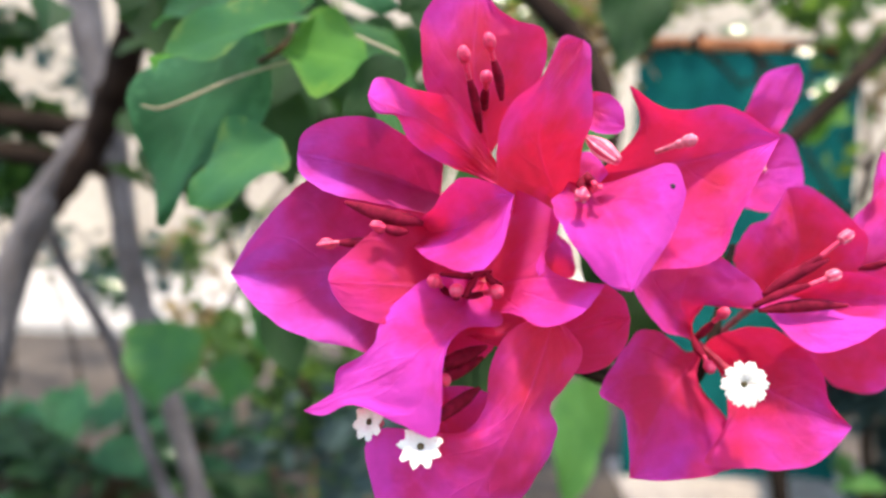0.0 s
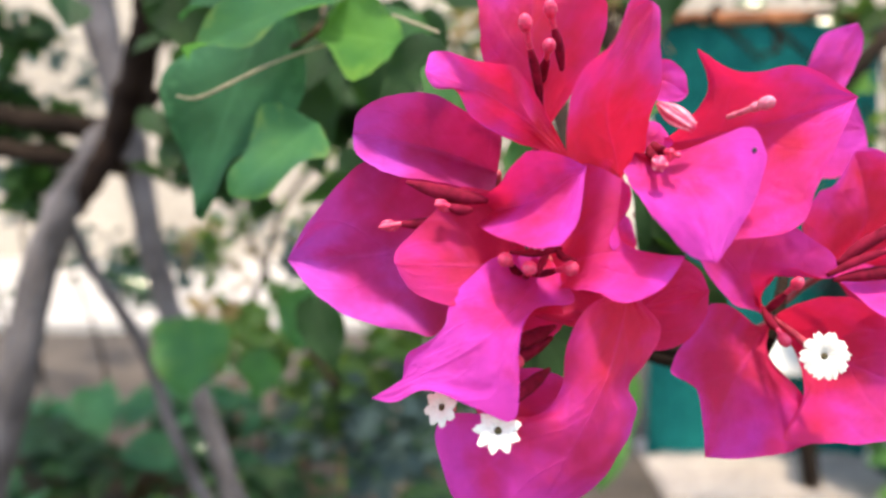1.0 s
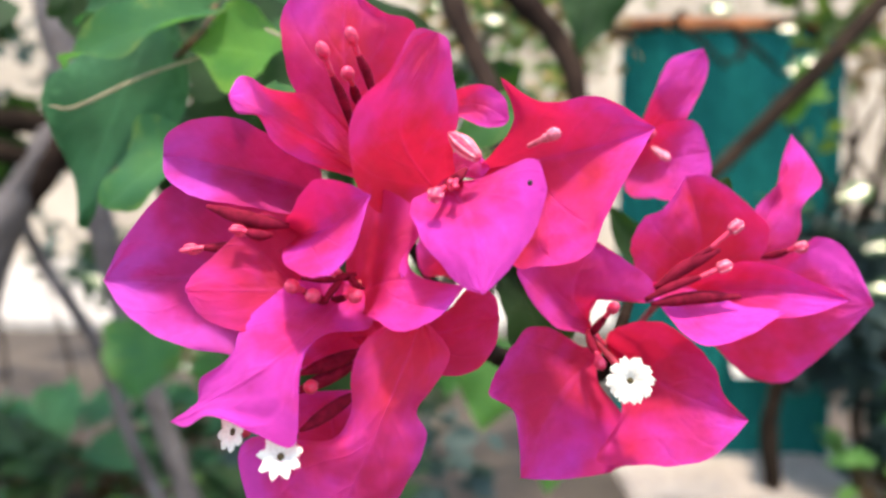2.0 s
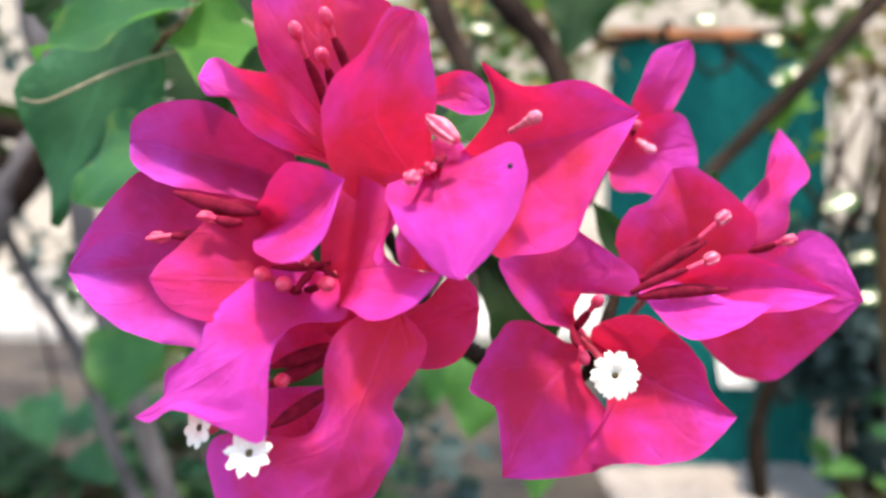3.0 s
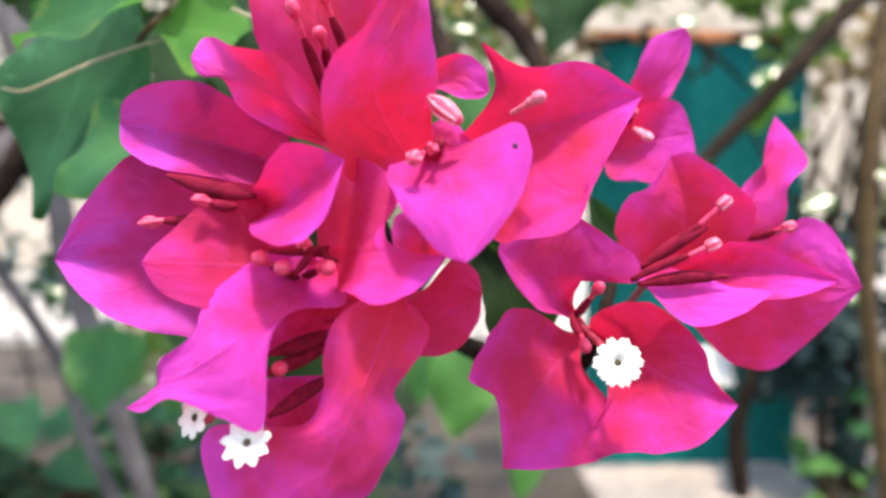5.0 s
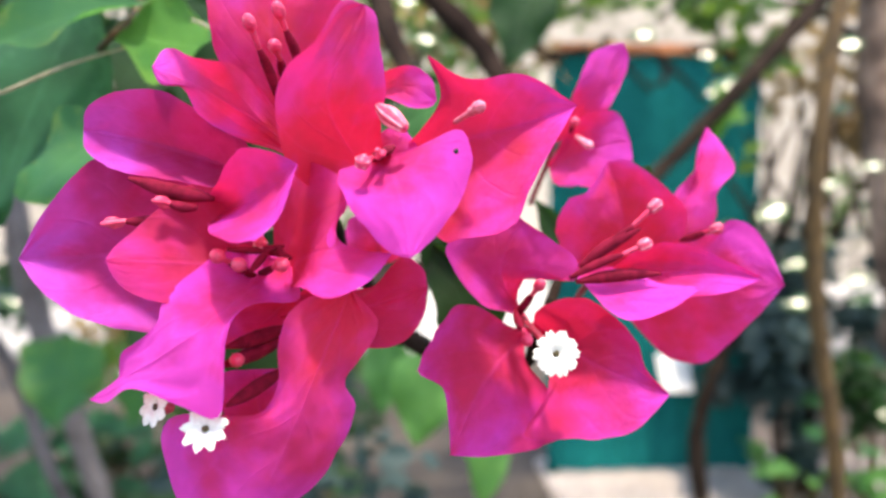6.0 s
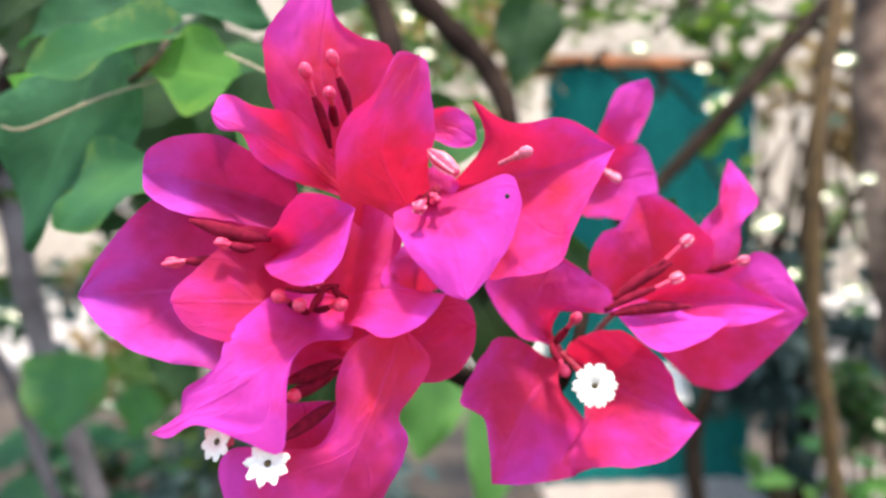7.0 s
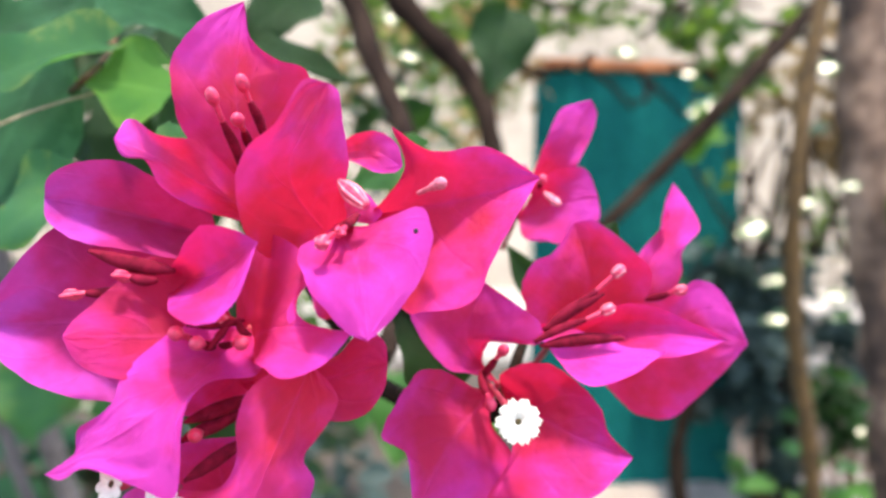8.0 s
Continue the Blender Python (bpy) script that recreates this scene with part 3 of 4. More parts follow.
crown("foliage", shrub, (-1.3603, 2.5000, 0.6408), (0.26, 0.15, 0.14), 40, 0.034, LEAF_DARK_SHADED, 100, "shaded sprays of small leaves")
crown("foliage", shrub, (-0.8569, 1.9000, 0.6941), (0.06, 0.08, 0.09), 40, 0.045, LEAF_DARK_SHADED, 101, "shaded sprays of small leaves")
limb("twig", shrub, [(-0.5456, 1.5000, 0.6136), (-0.4430, 1.5000, 0.7518), (-0.3868, 1.5000, 0.9089), (-0.2774, 1.4500, 1.0393)], (0.006, 0.006, 0.005, 0.004), BARK_DARK)
limb("twig", shrub, [(-0.2651, 1.4000, 0.5793), (-0.3735, 1.4500, 0.7166), (-0.4651, 1.5000, 0.8853)], (0.007, 0.006, 0.004), BARK_DARK)
# crown out of view, added overhead to shade the earth and stems
crown("foliage", shrub, (-0.50, 1.70, 2.05), (0.95, 0.85, 0.22), 900, 0.085, FOLIAGE, 35, "unseen leafy top added to shade the ground")


# a second tree: brown trunk and climbing stems beside the gate
tree = thing("garden_tree", (1.0, 1.7, 0.0), "slender garden tree with grey-brown trunk and sparse leaves", "tree")
limb("trunk", tree, [(1.2900, 1.6200, -0.0729), (1.2031, 1.6000, 0.3795), (1.1328, 1.6000, 0.8315), (1.0775, 1.6000, 1.1981), (1.0643, 1.6000, 1.6172)], (0.075, 0.062, 0.056, 0.055, 0.05), BARK_PALE)
limb("stem", tree, [(0.7453, 1.1500, 0.1447), (0.7045, 1.1200, 0.5411), (0.6524, 1.1000, 0.8218), (0.6411, 1.0800, 1.0783), (0.6907, 1.1000, 1.3520)], (0.014, 0.0125, 0.0125, 0.0125, 0.011), TWIG_GREEN, "olive-brown climbing stem")
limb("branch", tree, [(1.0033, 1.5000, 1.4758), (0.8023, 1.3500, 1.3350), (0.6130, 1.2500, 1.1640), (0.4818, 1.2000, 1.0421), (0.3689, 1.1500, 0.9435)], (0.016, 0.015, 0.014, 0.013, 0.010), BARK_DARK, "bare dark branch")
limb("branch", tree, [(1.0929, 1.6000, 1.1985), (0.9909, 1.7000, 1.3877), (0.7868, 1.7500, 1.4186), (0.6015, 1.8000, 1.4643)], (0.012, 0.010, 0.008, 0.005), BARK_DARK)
crown("foliage", tree, (0.8923, 1.7000, 1.1305), (0.22, 0.25, 0.28), 22, 0.05, FOLIAGE, 41, "sparse sunlit leaves")
crown("foliage", tree, (0.7394, 1.7000, 1.3921), (0.30, 0.25, 0.12), 110, 0.05, FOLIAGE, 42, "sparse sunlit leaves")
crown("foliage", tree, (1.4645, 2.2000, 0.7809), (0.22, 0.3, 0.5), 110, 0.055, FOLIAGE, 43, "sparse sunlit leaves")
crown("dry_leaves", tree, (0.2440, 1.9000, 1.3406), (0.32, 0.3, 0.22), 190, 0.045, DRY, 44, "dry curled leaves")
leaf(tree, (0.5391, 1.2400, 1.0686), (0.5859, 1.2200, 1.1225), (0.1, -0.6, 0.8), 0.75, LEAF_YOUNG, 45, "sunlit yellow-green leaf")
leaf(tree, (0.5394, 1.2300, 1.0797), (0.5932, 1.2000, 1.1014), (0.1, -0.6, 0.8), 0.55, LEAF_YOUNG, 47, "sunlit yellow-green leaf")
leaf(tree, (0.5577, 1.2400, 1.0874), (0.5568, 1.2200, 1.1535), (0.1, -0.6, 0.8), 0.6, LEAF_YOUNG, 46, "sunlit yellow-green leaf")

crown("foliage", tree, (0.0756, 2.0000, 1.4284), (0.34, 0.3, 0.16), 150, 0.055, FOLIAGE, 47, "sparse sunlit leaves")
crown("foliage", tree, (0.5196, 2.3000, 1.5900), (0.40, 0.3, 0.14), 420, 0.05, FOLIAGE, 48, "sparse sunlit leaves")
crown("dry_leaves", tree, (1.3904, 2.3, 1.27), (0.15, 0.2, 0.24), 170, 0.05, DRY, 150, "dry curled leaves")
crown("foliage", tree, (1.3904, 2.3, 1.27), (0.14, 0.2, 0.26), 60, 0.055, LEAF_DARK_SHADED, 151, "shaded sprays of small leaves")
crown("dry_leaves", tree, (1.3900, 2.3000, 1.2955), (0.26, 0.3, 0.42), 300, 0.05, DRY, 49, "dry curled leaves")
for k in range(16):
    rnd = random.Random(80 + k)
    a = Vector((1.2849, 2.1000, 1.0604)) + Vector((rnd.uniform(-0.25, 0.3), rnd.uniform(-0.1, 0.3), -0.2))
    b = a + Vector((rnd.uniform(-0.25, 0.25), rnd.uniform(-0.1, 0.1), rnd.uniform(0.3, 0.6)))
    limb("twig", tree, [a, a.lerp(b, 0.5) + Vector((rnd.uniform(-0.05, 0.05), 0, 0)), b], (0.009, 0.007, 0.004), BARK_DARK, sides=7)

for k in range(24):
    rnd = random.Random(140 + k)
    a = Vector((0.7741, 1.7500, 1.3924)) + Vector((rnd.uniform(-0.34, 0.28), rnd.uniform(-0.1, 0.3), rnd.uniform(-0.12, 0.14)))
    b = a + Vector((rnd.uniform(-0.22, 0.22), rnd.uniform(-0.1, 0.1), rnd.uniform(-0.12, 0.16)))
    limb("twig", tree, [a, a.lerp(b, 0.5) + Vector((rnd.uniform(-0.03, 0.03), 0, rnd.uniform(-0.03, 0.03))), b], (0.009, 0.007, 0.004), BARK_DARK, sides=7)
crown("foliage", tree, (0.9421, 1.4500, 0.5907), (0.035, 0.05, 0.11), 90, 0.045, LEAF_DARK_SHADED, 93, "drooping green leaves")
# crown above the view, added to darken the gate with its shadow
crown("foliage", tree, (1.05, 2.75, 2.35), (0.75, 0.40, 0.22), 600, 0.085, FOLIAGE, 50, "unseen leafy top added to shade the gate")

crown("foliage", tree, (1.4921, 2.3, 0.5945), (0.10, 0.15, 0.24), 260, 0.06, FOLIAGE_DARK_SHADED, 94, "shaded leaves round the trunk")
crown("foliage", tree, (1.4296, 2.5000, 0.8126), (0.30, 0.3, 0.36), 90, 0.06, FOLIAGE_DARK_SHADED, 91, "shaded leaves round the trunk")
crown("foliage", tree, (0.1917, 2.2000, 1.4156), (0.34, 0.3, 0.20), 110, 0.05, FOLIAGE_DARK_SHADED, 92, "shaded leaves of the high branches")

crown("foliage", shrub, (0.1335, 1.2500, 1.2282), (0.16, 0.12, 0.13), 90, 0.030, FOLIAGE, 95, "small sunlit leaves")
# glossy leaf cloud added to glint among the branches
crown("foliage", shrub, (0.0669, 1.5000, 1.2148), (0.16, 0.12, 0.13), 60, 0.030, WAXY, 96, "small waxy leaves added for sun glints")
crown("dry_leaves", shrub, (0.0669, 1.5000, 1.2148), (0.18, 0.12, 0.14), 70, 0.028, DRY, 97, "dry curled leaves")
for k in range(14):
    rnd = random.Random(620 + k)
    a = Vector((0.1354, 1.4000, 1.2300)) + Vector((rnd.uniform(-0.20, 0.16), rnd.uniform(-0.1, 0.2), rnd.uniform(-0.12, 0.12)))
    b = a + Vector((rnd.uniform(-0.12, 0.12), rnd.uniform(-0.05, 0.05), rnd.uniform(-0.12, 0.14)))
    limb("twig", shrub, [a, a.lerp(b, 0.5) + Vector((rnd.uniform(-0.02, 0.02), 0, rnd.uniform(-0.02, 0.02))), b], (0.005, 0.004, 0.002), BARK_BROWN, sides=7)


# added waxy leaves, each turned to mirror the sun as a bright spot: place, upper side, length
def glint_leaves(parent, places, seed):
    rnd = random.Random(seed)
    for k, (place, up, size) in enumerate(places):
        c = Vector(place)
        way = Vector(up).cross(Vector((rnd.uniform(-0.4, 0.4), 0.3, 1))).normalized() * size * 0.5
        leaf(parent, c - way, c + way, up, 0.7, WAXY, seed + k, "waxy leaf added for a sun glint", fold=0.04, droop=0.02)


glint_leaves(shrub, (
        ((0.0811, 1.3000, 1.2279), (0.02, -0.86, 0.51), 0.037),
        ((0.0478, 1.3000, 1.2898), (0.03, -0.87, 0.49), 0.034),
        ((-0.7499, 2.0000, 0.2590), (0.23, -0.66, 0.72), 0.066),
        ((-0.8314, 1.8000, 0.7345), (0.30, -0.71, 0.64), 0.068),
        ((-0.5845, 1.7000, 0.5484), (0.23, -0.69, 0.68), 0.053),
        ((-0.5693, 1.7000, 0.5876), (0.23, -0.70, 0.68), 0.041),
        ((0.0040, 1.4000, 1.2710), (0.06, -0.86, 0.51), 0.059),
        ((0.0536, 1.3000, 1.1668), (0.03, -0.85, 0.53), 0.049),
        ((-0.1245, 0.9000, 1.0481), (0.15, -0.82, 0.56), 0.020)), 501)
glint_leaves(tree, (
        ((0.7310, 2.2000, 1.4445), (-0.16, -0.84, 0.52), 0.073),
        ((0.6954, 1.1200, 1.1925), (-0.31, -0.78, 0.54), 0.037),
        ((1.0277, 2.0000, 0.9363), (-0.25, -0.75, 0.62), 0.084),
        ((1.1435, 2.1000, 0.7914), (-0.25, -0.72, 0.64), 0.070),
        ((1.1570, 2.1000, 0.6819), (-0.25, -0.71, 0.66), 0.074),
        ((1.3954, 2.2000, 0.7384), (-0.29, -0.70, 0.65), 0.073),
        ((1.4082, 2.2000, 0.6789), (-0.29, -0.69, 0.66), 0.073),
        ((1.3428, 2.0000, 0.3926), (-0.28, -0.65, 0.71), 0.080),
        ((0.5610, 1.2400, 1.1428), (-0.22, -0.80, 0.55), 0.060),
        ((1.0251, 1.7000, 1.1743), (-0.30, -0.77, 0.57), 0.053),
        ((0.8039, 1.9000, 1.3301), (-0.21, -0.82, 0.53), 0.050),
        ((0.9519, 1.4500, 1.0323), (-0.31, -0.74, 0.60), 0.035),
        ((1.1185, 1.9000, 1.0087), (-0.28, -0.74, 0.60), 0.055)), 540)

# dark shrub in front of the gate
dark = thing("dark_shrub", (1.05, 2.35, 0.0), "dense dark-leaved shrub on bare stems before the gate", "shrub")
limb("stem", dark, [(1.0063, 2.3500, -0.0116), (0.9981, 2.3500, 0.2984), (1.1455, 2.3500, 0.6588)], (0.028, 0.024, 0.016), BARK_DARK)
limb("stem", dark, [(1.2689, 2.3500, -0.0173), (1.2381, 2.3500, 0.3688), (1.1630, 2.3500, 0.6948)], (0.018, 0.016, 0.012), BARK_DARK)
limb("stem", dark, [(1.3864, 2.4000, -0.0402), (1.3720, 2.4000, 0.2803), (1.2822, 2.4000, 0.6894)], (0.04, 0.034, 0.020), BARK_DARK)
crown("crown", dark, (1.1950, 2.3500, 0.6228), (0.125, 0.18, 0.22), 760, 0.075, FOLIAGE_DARK_SHADED, 51)
crown("foliage", dark, (1.2169, 2.3300, 0.4281), (0.11, 0.12, 0.22), 300, 0.07, FOLIAGE_DARK_SHADED, 52)
crown("foliage", dark, (1.3280, 2.3300, 0.3367), (0.06, 0.1, 0.24), 110, 0.07, FOLIAGE_DARK_SHADED, 54)


# low garden plants on the ground
def low_plant(place, spread, height, count, size, mat, seed, label):
    p = thing("garden_plant", (place[0], place[1], 0.0), label, "plant", "low plants on the earth")
    rnd = random.Random(seed)
    for k in range(count):
        a = rnd.uniform(0, 6.28)
        r = spread * rnd.random() ** 0.5
        base = Vector((place[0] + 0.25 * r * math.cos(a), place[1] + 0.25 * r * math.sin(a), 0.0))
        tip = Vector((place[0] + r * math.cos(a), place[1] + r * math.sin(a), height * rnd.uniform(0.45, 1.0)))
        mid = base.lerp(tip, 0.55) + Vector((0, 0, 0.10 * height))
        limb("stalk", p, [base, mid, tip], (0.005, 0.004, 0.003), TWIG_GREEN, sides=6)
        way = Vector((math.cos(a), math.sin(a), rnd.uniform(-0.4, 0.5))).normalized()
        leaf(p, tip, tip + way * size * rnd.uniform(0.7, 1.2), (way.x * -0.3, -0.5, 0.8), 0.6, mat, seed + k)
    return p


low_plant((-1.1927, 2.1000, 0.2691), 0.26, 0.27, 12, 0.32, LEAF_DEEP, 61, "broad-leaved green garden plant on the earth")
low_plant((-1.0242, 2.3000, 0.1395), 0.30, 0.20, 34, 0.14, LEAF_DARK_SHADED, 62, "low dark green garden plant on the earth")
low_plant((-1.5766, 2.2000, 0.2268), 0.30, 0.25, 20, 0.22, LEAF_DARK_SHADED, 63, "broad-leaved green garden plant on the earth")
low_plant((-0.6825, 2.4000, 0.0778), 0.30, 0.30, 30, 0.14, LEAF_DEEP, 64, "leafy green garden plant on the earth")
low_plant((-0.3453, 2.6000, 0.0559), 0.26, 0.34, 20, 0.14, LEAF_DARK_SHADED, 65, "leafy green garden plant on the earth")
low_plant((-0.3494, 1.9000, 0.1), 0.30, 0.24, 34, 0.13, LEAF_DARK_SHADED, 68, "low dark green garden plant on the earth")
low_plant((-0.6424, 2.0000, 0.1), 0.28, 0.16, 26, 0.12, LEAF_DEEP, 69, "leafy green garden plant on the earth")
low_plant((1.2632, 2.2000, 0.1848), 0.20, 0.20, 20, 0.11, LEAF_MID, 66, "leafy green garden plant on the earth")
low_plant((1.5401, 2.3000, 0.2170), 0.22, 0.5, 20, 0.14, LEAF, 67, "leafy green garden plant on the earth")

# hedge plants before the wall
for k, (place, radii, count, seed) in enumerate((
        ((-2.0476, 3.6000, 1.4290), (0.45, 0.4, 0.5), 130, 71),
        ((-1.2525, 3.4000, 0.6862), (0.35, 0.3, 0.30), 230, 72),
        ((-0.3562, 3.8000, 1.0655), (0.6, 0.4, 0.8), 500, 73),
        ((2.1392, 3.4000, 1.1253), (0.5, 0.4, 0.7), 130, 74),
        ((0.2651, 3.6000, 1.6527), (0.5, 0.4, 0.35), 260, 75),
        ((-1.9252, 3.2000, 0.9509), (0.35, 0.3, 0.25), 160, 76),
        ((-1.4940, 3.2000, 0.5999), (0.30, 0.3, 0.18), 120, 77))):
    s = thing("wall_shrub", (place[0], place[1], 0.0), "loose leafy shrub standing against the white wall", "shrub", "shrubs along the wall")
    for j in range(1 if k in (0, 1, 5, 6) else 3):
        dx = 0.10 * (j - 1)
        limb("stem", s, [(place[0] + dx, place[1], -0.02), (place[0] + 1.6 * dx, place[1], 0.5 * place[2]), (place[0] + 2.5 * dx, place[1], place[2])], (0.010, 0.007, 0.004), BARK_DARK, sides=8)
    crown("crown", s, place, radii, count, 0.07, FOLIAGE if k not in (0, 1, 5, 6) else FOLIAGE_DARK_SHADED, seed)

# ---- blossoms ----
CENTRE = Vector((0.040, 0.150, 0.940))
BLOOMS = "bougainvillea blossoms of the cluster"


def mm(p):
    return CENTRE + Vector(p) * 0.001


def bougainvillea_flower(at, label):
    place = mm(at)
    f = thing("bougainvillea_flower", place, label, "flower", BLOOMS)
    bm = bmesh.new()
    tube(bm, [place + Vector((0, 0.034, -0.016)), place + Vector((0.001, 0.016, -0.006)), place], (0.0009, 0.0008, 0.0009), 8)
    part("stalk", bm, STALK, f)
    return f


def bract(flower, base, mid, tip, left, right, crease=0.2, ruffle=0.5, mat=BRACT, lit_tint=0.0):
    """A papery bract: its midrib through base, mid and tip, its margins bowed out to the left and right handles.
    The last value paints in the hue: crimson as if backlit (below 0), violet-pink as if sunlit (above 0)."""
    rib = [mm(base), mm(mid), mm(tip)]
    lo = [rib[0], *(mm(p) for p in left), rib[2]]
    hi = [rib[0], *(mm(p) for p in right), rib[2]]
    seed = Vector(base) * 0.37 + Vector(tip) * 0.21
    size = (rib[2] - rib[0]).length

    def f(u, v):
        m, a, b = spline(rib, v), spline(lo, v), spline(hi, v)
        smooth = m + (b - a) * (0.5 * u) + ((a + b) * 0.5 - m) * (u * u)
        sharp = m + ((b - m) if u > 0 else (a - m)) * abs(u)
        p = smooth.lerp(sharp, crease)
        n = (b - a).cross(rib[2] - rib[0])
        if n.length > 0:
            n.normalize()
        edge = abs(u) ** 2 * (1 - abs(2 * v - 1) ** 4)
        w = noise.noise(seed + Vector((u * 0.8, v * 4.5, 0))) * edge * 0.115 * ruffle
        w += noise.noise(seed + Vector((u * 1.3, v * 2.0, 7))) * 0.035 * ruffle * v * (1 - v) * 4
        w += noise.noise(seed + Vector((u * 2.6, v * 5, 5))) * 0.014 * (0.4 + 0.6 * abs(u))
        w += noise.noise(seed + Vector((u * 6, v * 11, 3))) * 0.007
        wander = noise.noise(seed + Vector((2 if u > 0 else -2, v * 6, 9))) * 0.045 + noise.noise(seed + Vector((4 if u > 0 else -4, v * 19, 1))) * 0.038
        p += (b - a) * (0.5 * u * abs(u) * wander)
        return p + n * (w * size)
    bm = bmesh.new()
    sheet(bm, f, 32, 46)
    ob = part("bract", bm, mat, flower)
    ob["lit_tint"] = lit_tint
    return ob


def floret(flower, at, tip, kind):
    """A closed floret: a swollen dark red tube, darkened for throat shade, with a narrow neck that ends in a ribbed
    pink bud.
    """
    a, b = mm(at), mm(tip)
    d = (b - a).normalized()
    turn = d.to_track_quat("Z", "Y").to_matrix().to_4x4()
    bm = bmesh.new()
    bend = a.lerp(b, 0.5) + d.orthogonal().normalized() * 0.0006
    # these two kinds only draw crevice shade between bracts, as dark spindles
    if kind == "thin":
        tube(bm, [a, bend, b], (0.0003, 0.0007, 0.0006, 0.0003), 8)
        return part("floret_tube", bm, TUBE_SHADED, flower, "dark maroon tube with throat shade painted in")
    if kind == "crevice_shade":
        tube(bm, [a, bend, b], (0.0004, 0.0012, 0.0014, 0.0011, 0.0003), 10)
        return part("floret_tube", bm, TUBE_SHADED, flower, "dark maroon tube with throat shade painted in")
    if kind == "bud2":
        neck = a.lerp(b, 0.3)
    elif kind != "big":
        neck = a.lerp(b, 0.72)
        slim = 0.6 if kind == "ball" else 0.85
        tube(bm, [a, a.lerp(neck, 0.5) + d.orthogonal().normalized() * 0.0004, neck], [slim * r for r in (0.0005, 0.0009, 0.0011, 0.0010, 0.0005)], 10)
        part("floret_tube", bm, TUBE_SHADED, flower, "dark maroon tube with throat shade painted in")
    bm = bmesh.new()
    if kind != "big":
        tube(bm, [neck - d * 0.0003, neck.lerp(b, 0.5), b], (0.0005, 0.00055, 0.0006), 8)
    if kind == "ball":
        ball(bm, b, 0.00125, (1, 1, 1.15), turn)
    elif kind == "big":
        tube(bm, [a, a.lerp(b, 0.5), b], (0.0004, 0.0010, 0.0014, 0.00135, 0.0011, 0.0006), 12)
    elif kind == "twist":
        for k in range(3):
            w = turn @ Vector((0.0006 * math.cos(2.1 * k), 0.0006 * math.sin(2.1 * k), 0))
            ball(bm, b + w - d * 0.0006 * k, 0.00055, (1, 1, 2.2), turn, 8, 6)
    elif kind == "bud2":
        ball(bm, b, 0.00115, (1, 1, 1.6), turn)
        ball(bm, b - d * 0.0027, 0.00085, (1, 1, 1.8), turn)
    else:
        ball(bm, b, 0.0012, (1, 1, 1.45), turn)
    bud = part("bud", bm, FLORET_PALE if kind == "bud2" else FLORET, flower)
    # pale ribs along the bud
    for k in range(6 if kind == "big" else 5 if kind == "bud" else 0):
        ang = 1.047 * k if kind == "big" else 1.257 * k
        out = turn @ Vector((math.cos(ang), math.sin(ang), 0))
        bm = bmesh.new()
        if kind == "big":
            tube(bm, [a.lerp(b, 0.08) + out * 0.0006, a.lerp(b, 0.5) + out * 0.00132, a.lerp(b, 0.97) + out * 0.0007], (0.0002, 0.00038, 0.00038, 0.00025), 6)
        else:
            ball(bm, b + out * 0.0009, 0.00042, (1, 1, 3.2), turn, 6, 6)
        part("rib", bm, FLORET_PALE, bud)
    return bud


def speck(flower, at, size):
    bm = bmesh.new()
    ball(bm, mm(at), 0.001 * size, (1, 0.6, 1.1), None, 8, 6)
    return part("speck", bm, SPECK, flower, "tiny black speck")


